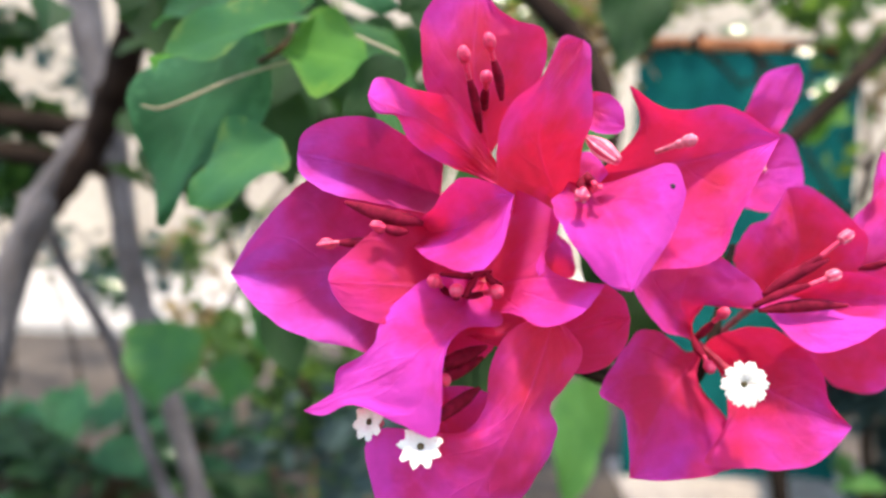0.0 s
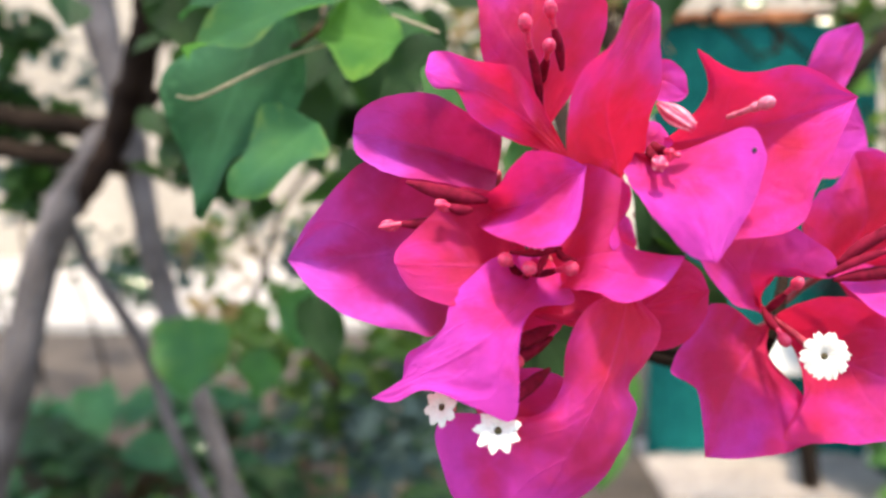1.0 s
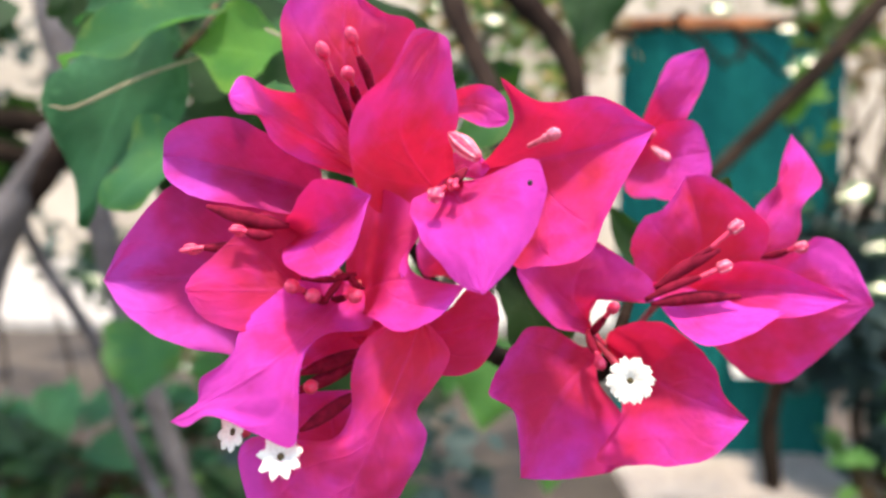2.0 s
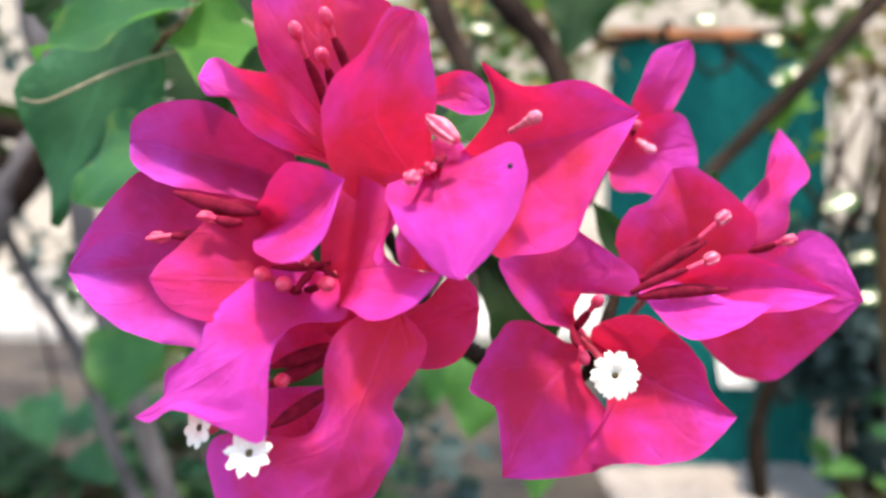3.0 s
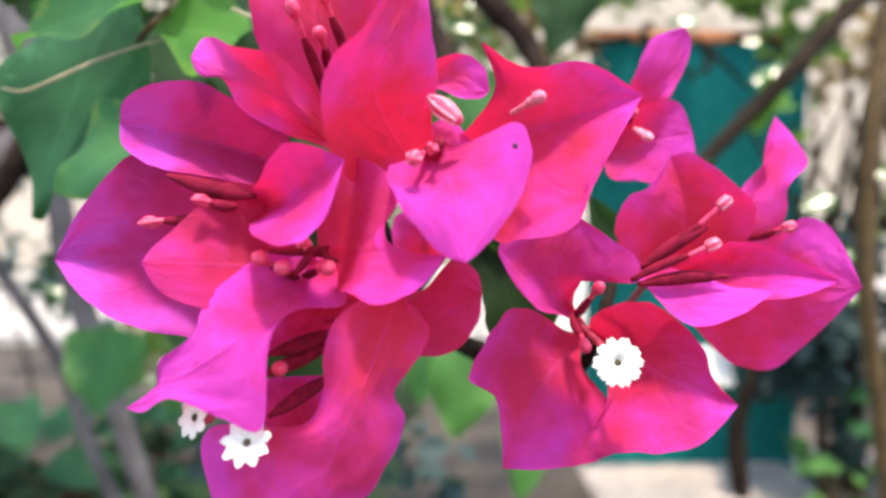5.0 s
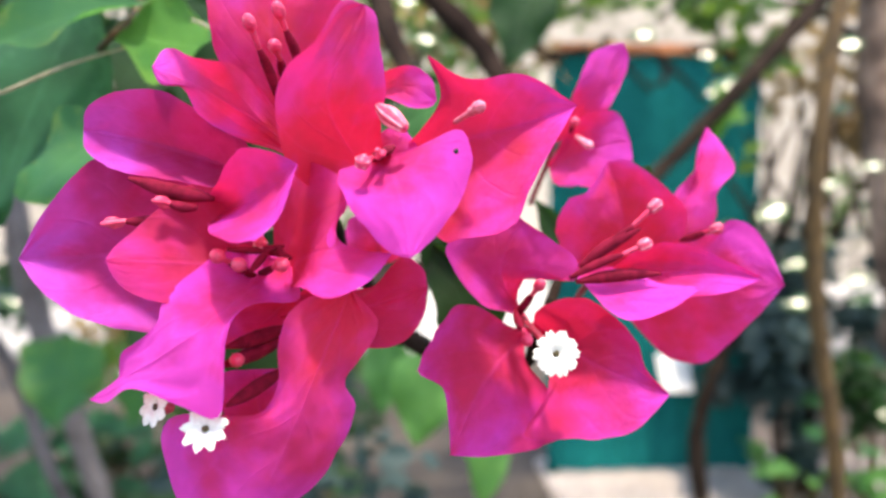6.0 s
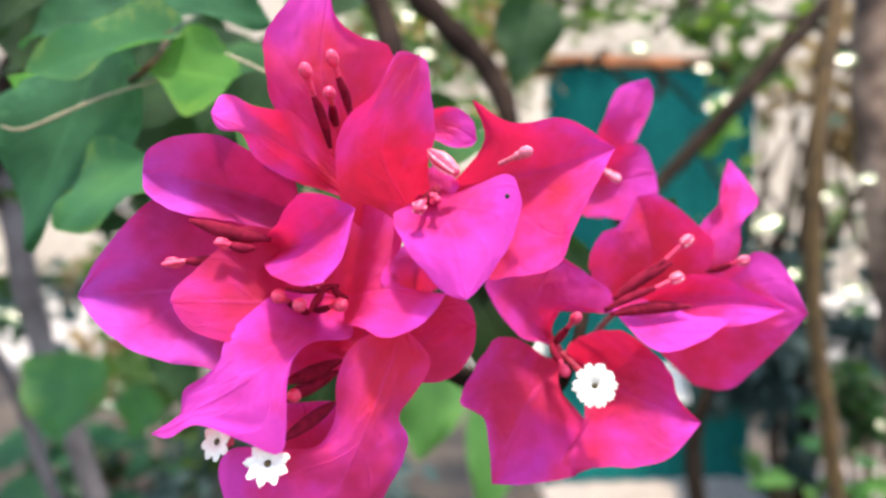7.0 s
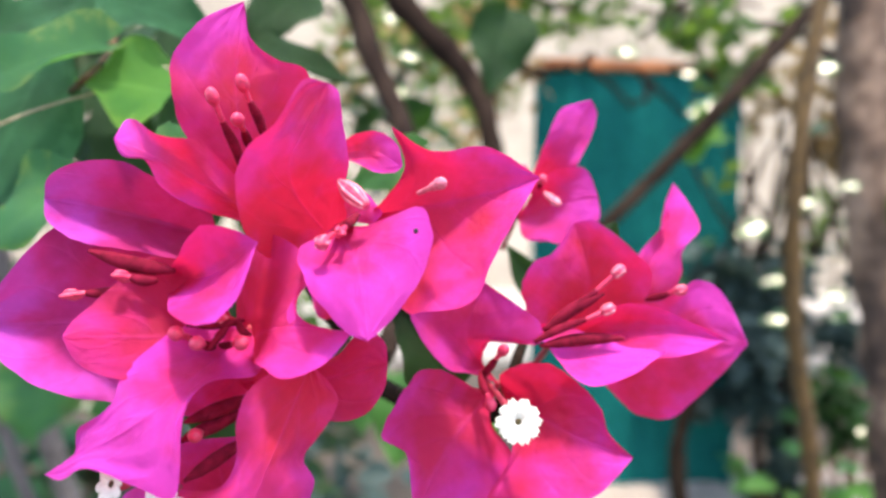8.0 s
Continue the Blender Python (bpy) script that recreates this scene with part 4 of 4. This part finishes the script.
def white_floret(flower, at, centre, normal, size=1.0, pointed=0):
    """An open floret: a white limb of ten frilled lobes round a small dark throat."""
    a, c = mm(at), mm(centre)
    n = Vector(normal).normalized()
    bm = bmesh.new()
    tube(bm, [a, a.lerp(c, 0.5), c - n * 0.003, c - n * 0.0004], (0.0005, 0.0006, 0.0008, 0.0008), 8)
    part("floret_tube", bm, STALK, flower)
    turn = n.to_track_quat("Z", "Y").to_matrix().to_4x4()
    bm = bmesh.new()
    rnd = random.Random(int(1000 * abs(centre[0])))
    rings, sides = 7, 120
    rows = []
    sizes = [rnd.uniform(0.9, 1.08) for _ in range(10)]
    for j in range(rings + 1):
        v = j / rings
        row = []
        for s in range(sides):
            ang = 2 * math.pi * s / sides
            turned = 5 * ang + 0.25 * math.sin(3 * ang)
            lobe = abs(math.cos(turned)) ** 0.45 - 0.30 * math.exp(-(math.sin(turned) / 0.22) ** 2)
            big = sizes[int(10 * s / sides + 0.5) % 10]
            if pointed:
                turnv = pointed * ang / (2 * math.pi)
                lobe = 1.4 * (1 - abs(2 * (turnv % 1) - 1)) ** 0.7 - 0.3
                big = 0.9 + 0.3 * noise.noise(Vector((int(turnv) * 3.7, centre[0], 2)))
            frill = 0.11 * noise.noise(Vector((math.cos(ang) * 9, math.sin(ang) * 9, centre[0])))
            r = 0.00055 + v * 0.0036 * size * (0.71 + 0.32 * lobe * big + frill)
            z = 0.00025 * math.sin(v * 2.4) - 0.0002 * v * v + 0.0003 * v * v * noise.noise(Vector((math.cos(ang) * 2, math.sin(ang) * 2, 3 + centre[0]))) - (0.0004 * (1 - v) ** 4)
            row.append(bm.verts.new(c + turn @ Vector((r * math.cos(ang), r * math.sin(ang), z))))
        rows.append(row)
    for p, q in zip(rows, rows[1:]):
        for s in range(sides):
            bm.faces.new((p[s], p[(s + 1) % sides], q[(s + 1) % sides], q[s]))
    head = part("floret_limb", bm, PETAL, flower, "white frilled floret")
    bm = bmesh.new()
    ball(bm, c - n * 0.0003, 0.00062, (1, 1, 0.5), turn)
    part("throat", bm, EYE_DARK, head, "dark yellow-brown throat")


flower = bougainvillea_flower((-27.3, 17.0, 31.3), "bougainvillea flower with magenta bracts at the cluster's top")
bract(flower, base=(-25.0, 17.0, 27.0), mid=(-29.0, 8.0, 43.5), tip=(-27.7, 8.0, 61.9),
      left=((-36.2, 6.1, 35.2), (-38.4, 0.7, 43.1), (-38.3, 0.3, 50.0), (-34.6, 2.9, 56.8)),
      right=((-16.1, 10.0, 40.8), (-15.9, 6.4, 49.2), (-21.4, 6.1, 51.1), (-26.1, 6.7, 54.9)), crease=0.25, ruffle=0.4)
bract(flower, base=(-20.5, 12.0, 19.5), mid=(-34.3, -5.0, 29.3), tip=(-47.8, -1.0, 35.7),
      left=((-30.4, -4.4, 33.0), (-35.5, -11.0, 35.2), (-41.4, -5.0, 37.3), (-46.2, 2.0, 39.8)),
      right=((-26.6, 3.2, 21.4), (-33.3, -1.4, 23.8), (-39.4, -3.0, 26.6), (-41.9, -2.8, 32.1), (-45.7, -2.1, 32.7)), crease=0.2, ruffle=0.5)
floret(flower, (-27.4, 7.0, 30.4), (-30.8, -4.0, 42.7), "smooth")
floret(flower, (-23.6, 7.0, 36.5), (-26.4, -1.0, 45.6), "smooth")
floret(flower, (-26.5, 15.0, 35.2), (-26.8, -3.0, 39.1), "smooth")
flower = bougainvillea_flower((-10.9, 19.0, 16.6), "bougainvillea flower with three broad sunlit magenta bracts")
bract(flower, base=(-10.9, 19.0, 16.6), mid=(-17.5, -7.0, 29.4), tip=(-11.3, -10.0, 44.5),
      left=((-21.3, -3.0, 15.6), (-24.6, -15.0, 25.0), (-23.7, -17.0, 33.1), (-20.3, -17.0, 37.3), (-15.4, -12.0, 44.8)),
      right=((-8.1, 5.0, 23.2), (-8.2, -2.0, 31.1), (-9.3, -5.0, 38.3), (-9.5, -8.0, 43.1)), crease=0.0, ruffle=0.5, lit_tint=-0.12)
bract(flower, base=(-10.5, 7.0, 21.6), mid=(-6.1, -16.0, 14.5), tip=(-4.3, -22.0, 4.5),
      left=((-15.2, -9.6, 17.3), (-14.2, -18.0, 13.2), (-11.0, -19.1, 8.6), (-7.3, -20.1, 5.3)),
      right=((-5.1, -3.6, 21.3), (3.1, -9.9, 24.9), (6.0, -12.0, 20.6), (4.4, -13.1, 14.0), (0.3, -16.4, 8.1)), crease=0.15, ruffle=0.3, lit_tint=0.15)
bract(flower, base=(-5.6, 19.0, 23.1), mid=(11.9, 8.0, 26.1), tip=(26.3, 2.0, 30.4),
      left=((-2.4, 9.0, 25.7), (1.8, 5.0, 32.4), (-0.7, 3.0, 39.2), (3.1, 2.0, 36.4), (8.4, 1.0, 34.7), (17.4, 1.4, 35.5)),
      right=((1.0, 4.6, 7.1), (5.1, -4.1, 6.5), (13.2, -7.0, 8.7), (16.4, -6.0, 15.3), (21.2, -3.0, 23.5)), crease=0.6, ruffle=0.35, lit_tint=-0.1)
floret(flower, (-7.4, 9.0, 22.7), (-11.5, -17.0, 18.9), "bud")
floret(flower, (-6.8, 9.0, 23.3), (-9.0, -15.0, 20.3), "twist")
floret(flower, (-9.6, -7.0, 28.9), (-4.8, -11.0, 24.6), "big")
floret(flower, (3.1, 5.0, 26.7), (7.3, -8.0, 28.6), "bud2")
speck(flower, (3.0, -15.5, 20.8), 0.42)
flower = bougainvillea_flower((-35.1, 21.0, 18.3), "bougainvillea flower with two spreading purple-pink bracts")
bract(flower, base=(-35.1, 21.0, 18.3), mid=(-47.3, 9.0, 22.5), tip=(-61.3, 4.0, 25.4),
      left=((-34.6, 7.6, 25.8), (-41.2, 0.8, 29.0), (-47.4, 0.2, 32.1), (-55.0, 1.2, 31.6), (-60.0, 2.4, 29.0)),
      right=((-36.5, 7.6, 14.3), (-43.7, 0.8, 16.2), (-52.5, 0.2, 17.7), (-57.6, 1.2, 19.6), (-60.6, 2.6, 22.2)), crease=0.45, ruffle=0.25, mat=BRACT_VIOLET_SHADED, lit_tint=-0.08)
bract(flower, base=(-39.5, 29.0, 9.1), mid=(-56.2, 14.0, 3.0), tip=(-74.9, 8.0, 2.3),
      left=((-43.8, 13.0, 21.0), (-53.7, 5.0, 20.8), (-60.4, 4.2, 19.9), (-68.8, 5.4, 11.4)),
      right=((-45.1, 12.4, -11.3), (-52.8, 4.0, -10.3), (-61.7, 3.2, -7.8), (-69.8, 4.8, -2.7)), crease=0.7, ruffle=0.3, mat=BRACT_VIOLET_SHADED)
floret(flower, (-39.9, -4.0, 11.8), (-45.3, -7.0, 12.8), "twist")
floret(flower, (-45.6, -1.0, 10.2), (-54.9, -3.0, 9.1), "twist")
floret(flower, (-37.1, -3.0, 13.3), (-51.0, -4.0, 16.7), "crevice_shade")
flower = bougainvillea_flower((-28.9, 11.0, 0.0), "bougainvillea flower with open scarlet-shaded bracts and pink buds")
bract(flower, base=(-28.9, 11.0, 0.0), mid=(-41.5, -6.0, 2.5), tip=(-52.2, -12.0, 3.5),
      left=((-34.0, 2.7, 13.5), (-40.8, -2.3, 16.0), (-46.0, -4.0, 11.8), (-50.8, -4.9, 7.2), (-52.6, -7.6, 5.0)),
      right=((-25.3, -1.8, -4.3), (-34.4, -9.4, -4.0), (-44.1, -12.0, -3.0), (-48.7, -12.0, -1.7), (-51.3, -12.0, 0.9)), crease=0.1, ruffle=0.35, lit_tint=-0.32)
bract(flower, base=(-41.9, 9.0, 10.3), mid=(-30.4, -6.0, 13.0), tip=(-21.9, -13.0, 18.7),
      left=((-36.5, -6.8, 15.3), (-31.1, -12.0, 21.0), (-25.5, -12.2, 20.5)),
      right=((-35.0, -14.2, 7.6), (-29.2, -22.0, 6.8), (-24.1, -19.7, 9.8)), crease=0.35, ruffle=0.25, lit_tint=0.05)
bract(flower, base=(-29.6, 13.0, -2.5), mid=(-19.1, -9.0, 4.7), tip=(-6.9, -15.0, 4.8),
      left=((-29.2, 9.0, 6.9), (-28.0, 7.0, 14.6), (-23.1, 0.0, 20.0), (-15.0, -7.6, 16.3), (-14.6, -9.0, 12.0), (-16.8, -9.4, 9.1), (-17.3, -10.5, 5.5), (-12.4, -12.4, 3.1)),
      right=((-24.0, -7.5, -1.0), (-19.8, -17.7, -1.1), (-15.3, -18.8, -1.4), (-10.3, -17.6, 0.5)), crease=0.1, ruffle=0.3, lit_tint=-0.12)
floret(flower, (-31.1, -2.0, 0.6), (-34.5, -13.0, 4.2), "ball")
floret(flower, (-30.5, -2.0, 0.2), (-30.8, -15.0, 3.0), "ball")
floret(flower, (-25.0, -7.0, 5.5), (-33.7, -10.0, 5.1), "thin")
floret(flower, (-25.9, -7.0, 5.5), (-23.3, -11.0, 3.7), "thin")
floret(flower, (-27.3, -8.0, 4.9), (-29.4, -13.0, 1.7), "thin")
floret(flower, (-30.0, -2.0, 0.6), (-24.3, -14.0, 2.9), "ball")
floret(flower, (-28.9, 11.0, 2.8), (-28.7, -8.0, 6.1), "bud")
flower = bougainvillea_flower((-25.7, 4.0, 2.4), "bougainvillea flower with hanging magenta bracts and a white floret")
bract(flower, base=(-25.7, 4.0, 2.4), mid=(-37.5, -16.0, -7.8), tip=(-57.1, -7.0, -20.0),
      left=((-33.2, -2.6, 4.1), (-39.6, -7.3, 1.2), (-43.3, -10.1, -3.4), (-44.3, -11.0, -7.8), (-47.5, -10.7, -10.6), (-51.0, -10.0, -12.1), (-52.5, -8.8, -16.6)),
      right=((-22.6, -6.1, -3.4), (-29.7, -13.2, -3.5), (-32.7, -17.6, -7.5), (-33.2, -19.0, -19.5), (-39.4, -18.2, -18.1), (-47.0, -16.0, -16.2), (-52.5, -12.2, -18.9)), crease=0.1, ruffle=0.5, lit_tint=0.3)
bract(flower, base=(-30.9, 15.0, -8.2), mid=(-15.2, 1.0, -6.3), tip=(-1.1, -8.0, -1.6),
      left=((-20.4, 6.1, -3.0), (-9.0, 0.7, -0.7), (-4.9, -1.0, 3.2), (-1.7, -4.0, 1.5)),
      right=((-25.4, 4.0, -9.4), (-20.0, -2.0, -9.8), (-12.9, -4.0, -12.2), (-6.2, -6.0, -11.2), (-1.9, -8.0, -6.6)), crease=0.1, ruffle=0.5, lit_tint=-0.45)
bract(flower, base=(-13.9, -8.0, -1.5), mid=(-20.2, -16.0, -17.3), tip=(-31.0, -8.0, -42.1),
      left=((-20.1, -13.0, -2.0), (-23.7, -15.0, -5.0), (-25.0, -14.0, -10.3), (-25.8, -12.0, -17.4), (-30.4, -8.0, -22.8), (-45.0, -3.0, -24.1), (-45.6, -4.0, -32.3), (-41.9, -6.0, -39.7)),
      right=((-9.9, -9.0, -6.6), (-12.4, -11.0, -12.0), (-14.9, -12.0, -16.8), (-14.0, -12.0, -21.8), (-19.3, -10.0, -33.7)), crease=0.1, ruffle=0.5)
bract(flower, base=(-24.4, 7.0, -3.4), mid=(-31.7, 12.0, -10.3), tip=(-37.9, 4.0, -13.3),
      left=((-29.4, 8.0, -2.8), (-35.4, 8.0, -5.6), (-38.6, 6.0, -9.4)),
      right=((-23.2, 7.0, -9.6), (-26.6, 8.0, -13.5), (-32.4, 6.0, -14.4)), crease=0.1, ruffle=0.3)
bract(flower, base=(-31.0, 9.0, -31.5), mid=(-32.7, 12.0, -25.7), tip=(-32.7, 5.0, -17.7),
      left=((-38.5, 5.0, -27.4), (-40.6, 5.0, -21.8), (-38.1, 5.0, -18.3)),
      right=((-23.0, 9.0, -28.3), (-21.6, 9.0, -22.0), (-26.5, 8.0, -18.5)), crease=0.1, ruffle=0.3)
floret(flower, (-25.2, 2.0, -9.3), (-34.5, -8.0, -11.3), "crevice_shade")
floret(flower, (-25.8, 2.0, -11.4), (-35.5, -8.0, -14.6), "crevice_shade")
floret(flower, (-26.2, 2.0, -17.1), (-34.5, -8.0, -21.1), "crevice_shade")
floret(flower, (-31.8, 2.0, -14.8), (-32.5, -9.0, -13.2), "ball")
white_floret(flower, (-36.2, -4.0, -23.4), (-35.9, -17.0, -22.2), (-0.15, -0.85, 0.5), 0.9, 9)
white_floret(flower, (-42.9, 0.0, -21.9), (-45.1, -12.0, -20.0), (-0.55, -0.7, 0.3), 0.8, 8)
flower = bougainvillea_flower((24.7, 35.0, -14.7), "bougainvillea flower with wide magenta bracts and one white floret")
bract(flower, base=(24.7, 35.0, -14.7), mid=(11.8, 18.0, -23.7), tip=(4.3, 11.0, -36.4),
      left=((18.0, 25.4, -13.4), (10.5, 18.5, -8.3), (4.6, 14.4, -8.0), (0.7, 13.0, -13.0), (-1.8, 12.9, -20.1), (2.9, 12.5, -23.1), (3.8, 11.9, -30.1)),
      right=((21.4, 25.0, -20.7), (26.0, 19.0, -26.9), (30.6, 17.0, -32.8), (22.9, 16.3, -36.7), (12.4, 14.3, -37.9)), crease=0.3, ruffle=0.4, lit_tint=-0.1)
bract(flower, base=(24.7, 35.0, -14.3), mid=(34.2, 18.0, -19.9), tip=(50.4, 18.0, -26.6),
      left=((23.6, 24.2, -9.9), (25.8, 17.0, -7.0), (30.8, 13.4, -6.2), (37.2, 13.1, -10.0), (42.1, 13.9, -15.5), (44.3, 15.6, -20.6)),
      right=((25.2, 23.2, -18.1), (24.3, 15.4, -25.4), (19.4, 11.5, -32.9), (29.8, 11.1, -33.9), (39.9, 12.3, -33.1), (45.9, 14.6, -29.4)), crease=0.3, ruffle=0.4, lit_tint=-0.15)
bract(flower, base=(25.8, 37.0, -16.1), mid=(15.6, 22.0, -2.4), tip=(19.0, 18.0, 9.8),
      left=((19.8, 24.8, -10.9), (10.6, 18.8, -7.3), (3.8, 18.0, 3.7), (10.0, 18.0, 8.2)),
      right=((20.0, 27.0, -9.6), (19.4, 22.0, -4.4), (21.8, 20.0, -0.9), (29.4, 18.6, -2.6), (30.4, 18.0, 1.2), (24.9, 18.0, 5.8)), crease=0.15, ruffle=0.5)
floret(flower, (19.2, 24.0, -10.8), (22.2, 15.0, -3.5), "smooth")
floret(flower, (18.8, 23.0, -9.4), (19.7, 14.0, -14.2), "smooth")
white_floret(flower, (19.4, 24.0, -10.4), (23.9, 6.0, -15.6), (-0.05, -1, 0.1), 1.08)
flower = bougainvillea_flower((40.4, 45.0, -5.1), "bougainvillea flower with upright magenta bracts and pink buds")
bract(flower, base=(40.4, 45.0, -5.1), mid=(45.6, 38.0, 7.2), tip=(41.3, 34.0, 22.5),
      left=((32.0, 32.8, -0.3), (27.9, 26.8, 7.9), (30.0, 26.3, 13.6), (35.6, 28.9, 15.4)),
      right=((56.2, 36.7, 1.9), (59.1, 32.5, 10.1), (55.4, 32.1, 15.1), (46.0, 32.7, 22.3)), crease=0.35, ruffle=0.4, lit_tint=-0.1)
bract(flower, base=(45.4, 45.0, -5.1), mid=(60.2, 40.0, 11.2), tip=(70.9, 52.0, 32.3),
      left=((54.0, 41.8, 5.6), (58.8, 40.2, 15.3), (65.0, 40.5, 22.8), (66.5, 44.3, 27.8)),
      right=((64.2, 42.2, 2.8), (69.0, 40.6, 9.8), (68.9, 40.0, 16.0), (73.1, 41.3, 20.8), (72.6, 45.3, 26.5)), crease=0.25, ruffle=0.4)
bract(flower, base=(43.8, 49.0, -5.6), mid=(63.8, 38.0, -4.4), tip=(82.7, 34.0, -5.5),
      left=((57.3, 39.4, 3.0), (64.8, 34.6, 6.1), (70.7, 34.0, 9.4), (77.9, 34.0, 3.8)),
      right=((53.9, 48.0, -18.9), (63.6, 46.0, -25.8), (69.3, 44.0, -25.2), (76.9, 38.0, -14.8)), crease=0.5, ruffle=0.35, lit_tint=0.02)
bract(flower, base=(40.0, 37.0, -4.1), mid=(58.0, 31.0, -2.2), tip=(74.7, 28.0, -3.6),
      left=((47.0, 30.2, 2.5), (55.2, 28.0, 4.5), (65.9, 28.0, 0.7)),
      right=((47.3, 27.3, -6.8), (57.6, 24.0, -7.0), (67.1, 25.0, -5.5)), crease=0.3, ruffle=0.3)
bract(flower, base=(29.1, 37.0, -0.7), mid=(41.4, 19.0, -4.4), tip=(56.5, 17.0, -4.6),
      left=((35.5, 27.2, -0.4), (44.7, 24.0, -2.3), (51.6, 22.0, -4.2)),
      right=((32.4, 21.0, -4.0), (36.0, 13.0, -8.5), (40.7, 12.2, -10.1), (48.5, 13.4, -8.0)), crease=0.1, ruffle=0.3, lit_tint=0.3)
floret(flower, (31.5, 20.0, -1.4), (45.8, 16.0, 12.4), "bud")
floret(flower, (29.1, 18.0, -2.3), (43.8, 16.0, 4.6), "bud")
floret(flower, (30.3, 18.0, -3.1), (47.6, 17.0, -1.4), "crevice_shade")
floret(flower, (31.2, 19.0, -0.1), (43.2, 17.0, 7.8), "crevice_shade")
floret(flower, (58.6, 36.0, 4.6), (63.7, 28.0, 7.5), "bud")
speck(flower, (66.9, 46.0, 23.7), 0.4)
flower = bougainvillea_flower((36.1, 70.0, 29.3), "bougainvillea flower half hidden behind, pale magenta bracts")
bract(flower, base=(36.1, 70.0, 29.3), mid=(43.0, 55.8, 39.8), tip=(49.5, 52.0, 52.5),
      left=((36.6, 59.7, 34.8), (38.8, 54.6, 42.5), (41.6, 53.8, 49.7), (45.4, 53.2, 51.6)),
      right=((45.1, 59.7, 31.9), (46.5, 54.6, 35.7), (50.0, 53.8, 43.3), (51.2, 53.2, 49.1)), crease=0.2, ruffle=0.4)
bract(flower, base=(34.6, 70.0, 22.9), mid=(42.5, 55.8, 26.4), tip=(51.8, 52.0, 28.5),
      left=((37.2, 56.6, 31.6), (41.2, 52.0, 34.9), (48.2, 52.0, 35.1)),
      right=((34.6, 57.3, 17.8), (38.8, 50.9, 17.2), (45.3, 50.2, 17.2), (51.5, 50.8, 22.6)), crease=0.1, ruffle=0.3)
floret(flower, (37.2, 52.0, 30.0), (39.6, 46.3, 27.1), "bud2")
floret(flower, (36.8, 52.0, 30.4), (36.3, 46.3, 32.4), "ball")
floret(flower, (34.9, 52.0, 32.4), (31.5, 46.3, 34.7), "ball")
flower = bougainvillea_flower((1.8, 33.0, 23.6), "bougainvillea flower behind, with rounded magenta bracts")
bract(flower, base=(-12.3, 32.0, 36.4), mid=(-4.4, 19.0, 36.2), tip=(1.8, 18.0, 33.1),
      left=((-8.4, 21.0, 39.3), (-3.4, 17.0, 39.9), (0.6, 17.0, 37.2)),
      right=((-8.0, 20.0, 33.8), (-4.0, 18.0, 31.9), (0.1, 18.0, 31.8)), crease=0.1, ruffle=0.3)
bract(flower, base=(-10.9, 22.0, 22.9), mid=(-6.3, 13.0, 24.7), tip=(-2.0, 13.0, 23.6),
      left=((-9.0, 16.0, 26.8), (-5.3, 13.0, 27.4)),
      right=((-7.8, 15.0, 21.9), (-4.2, 13.0, 21.6)), crease=0.1, ruffle=0.3)
bract(flower, base=(-9.9, 47.0, -1.8), mid=(-10.7, 34.0, 5.6), tip=(-10.4, 32.0, 11.7),
      left=((-16.1, 33.7, 0.9), (-16.6, 32.0, 8.9)),
      right=((-5.3, 33.7, 0.9), (-6.2, 32.0, 7.7)), crease=0.1, ruffle=0.3)
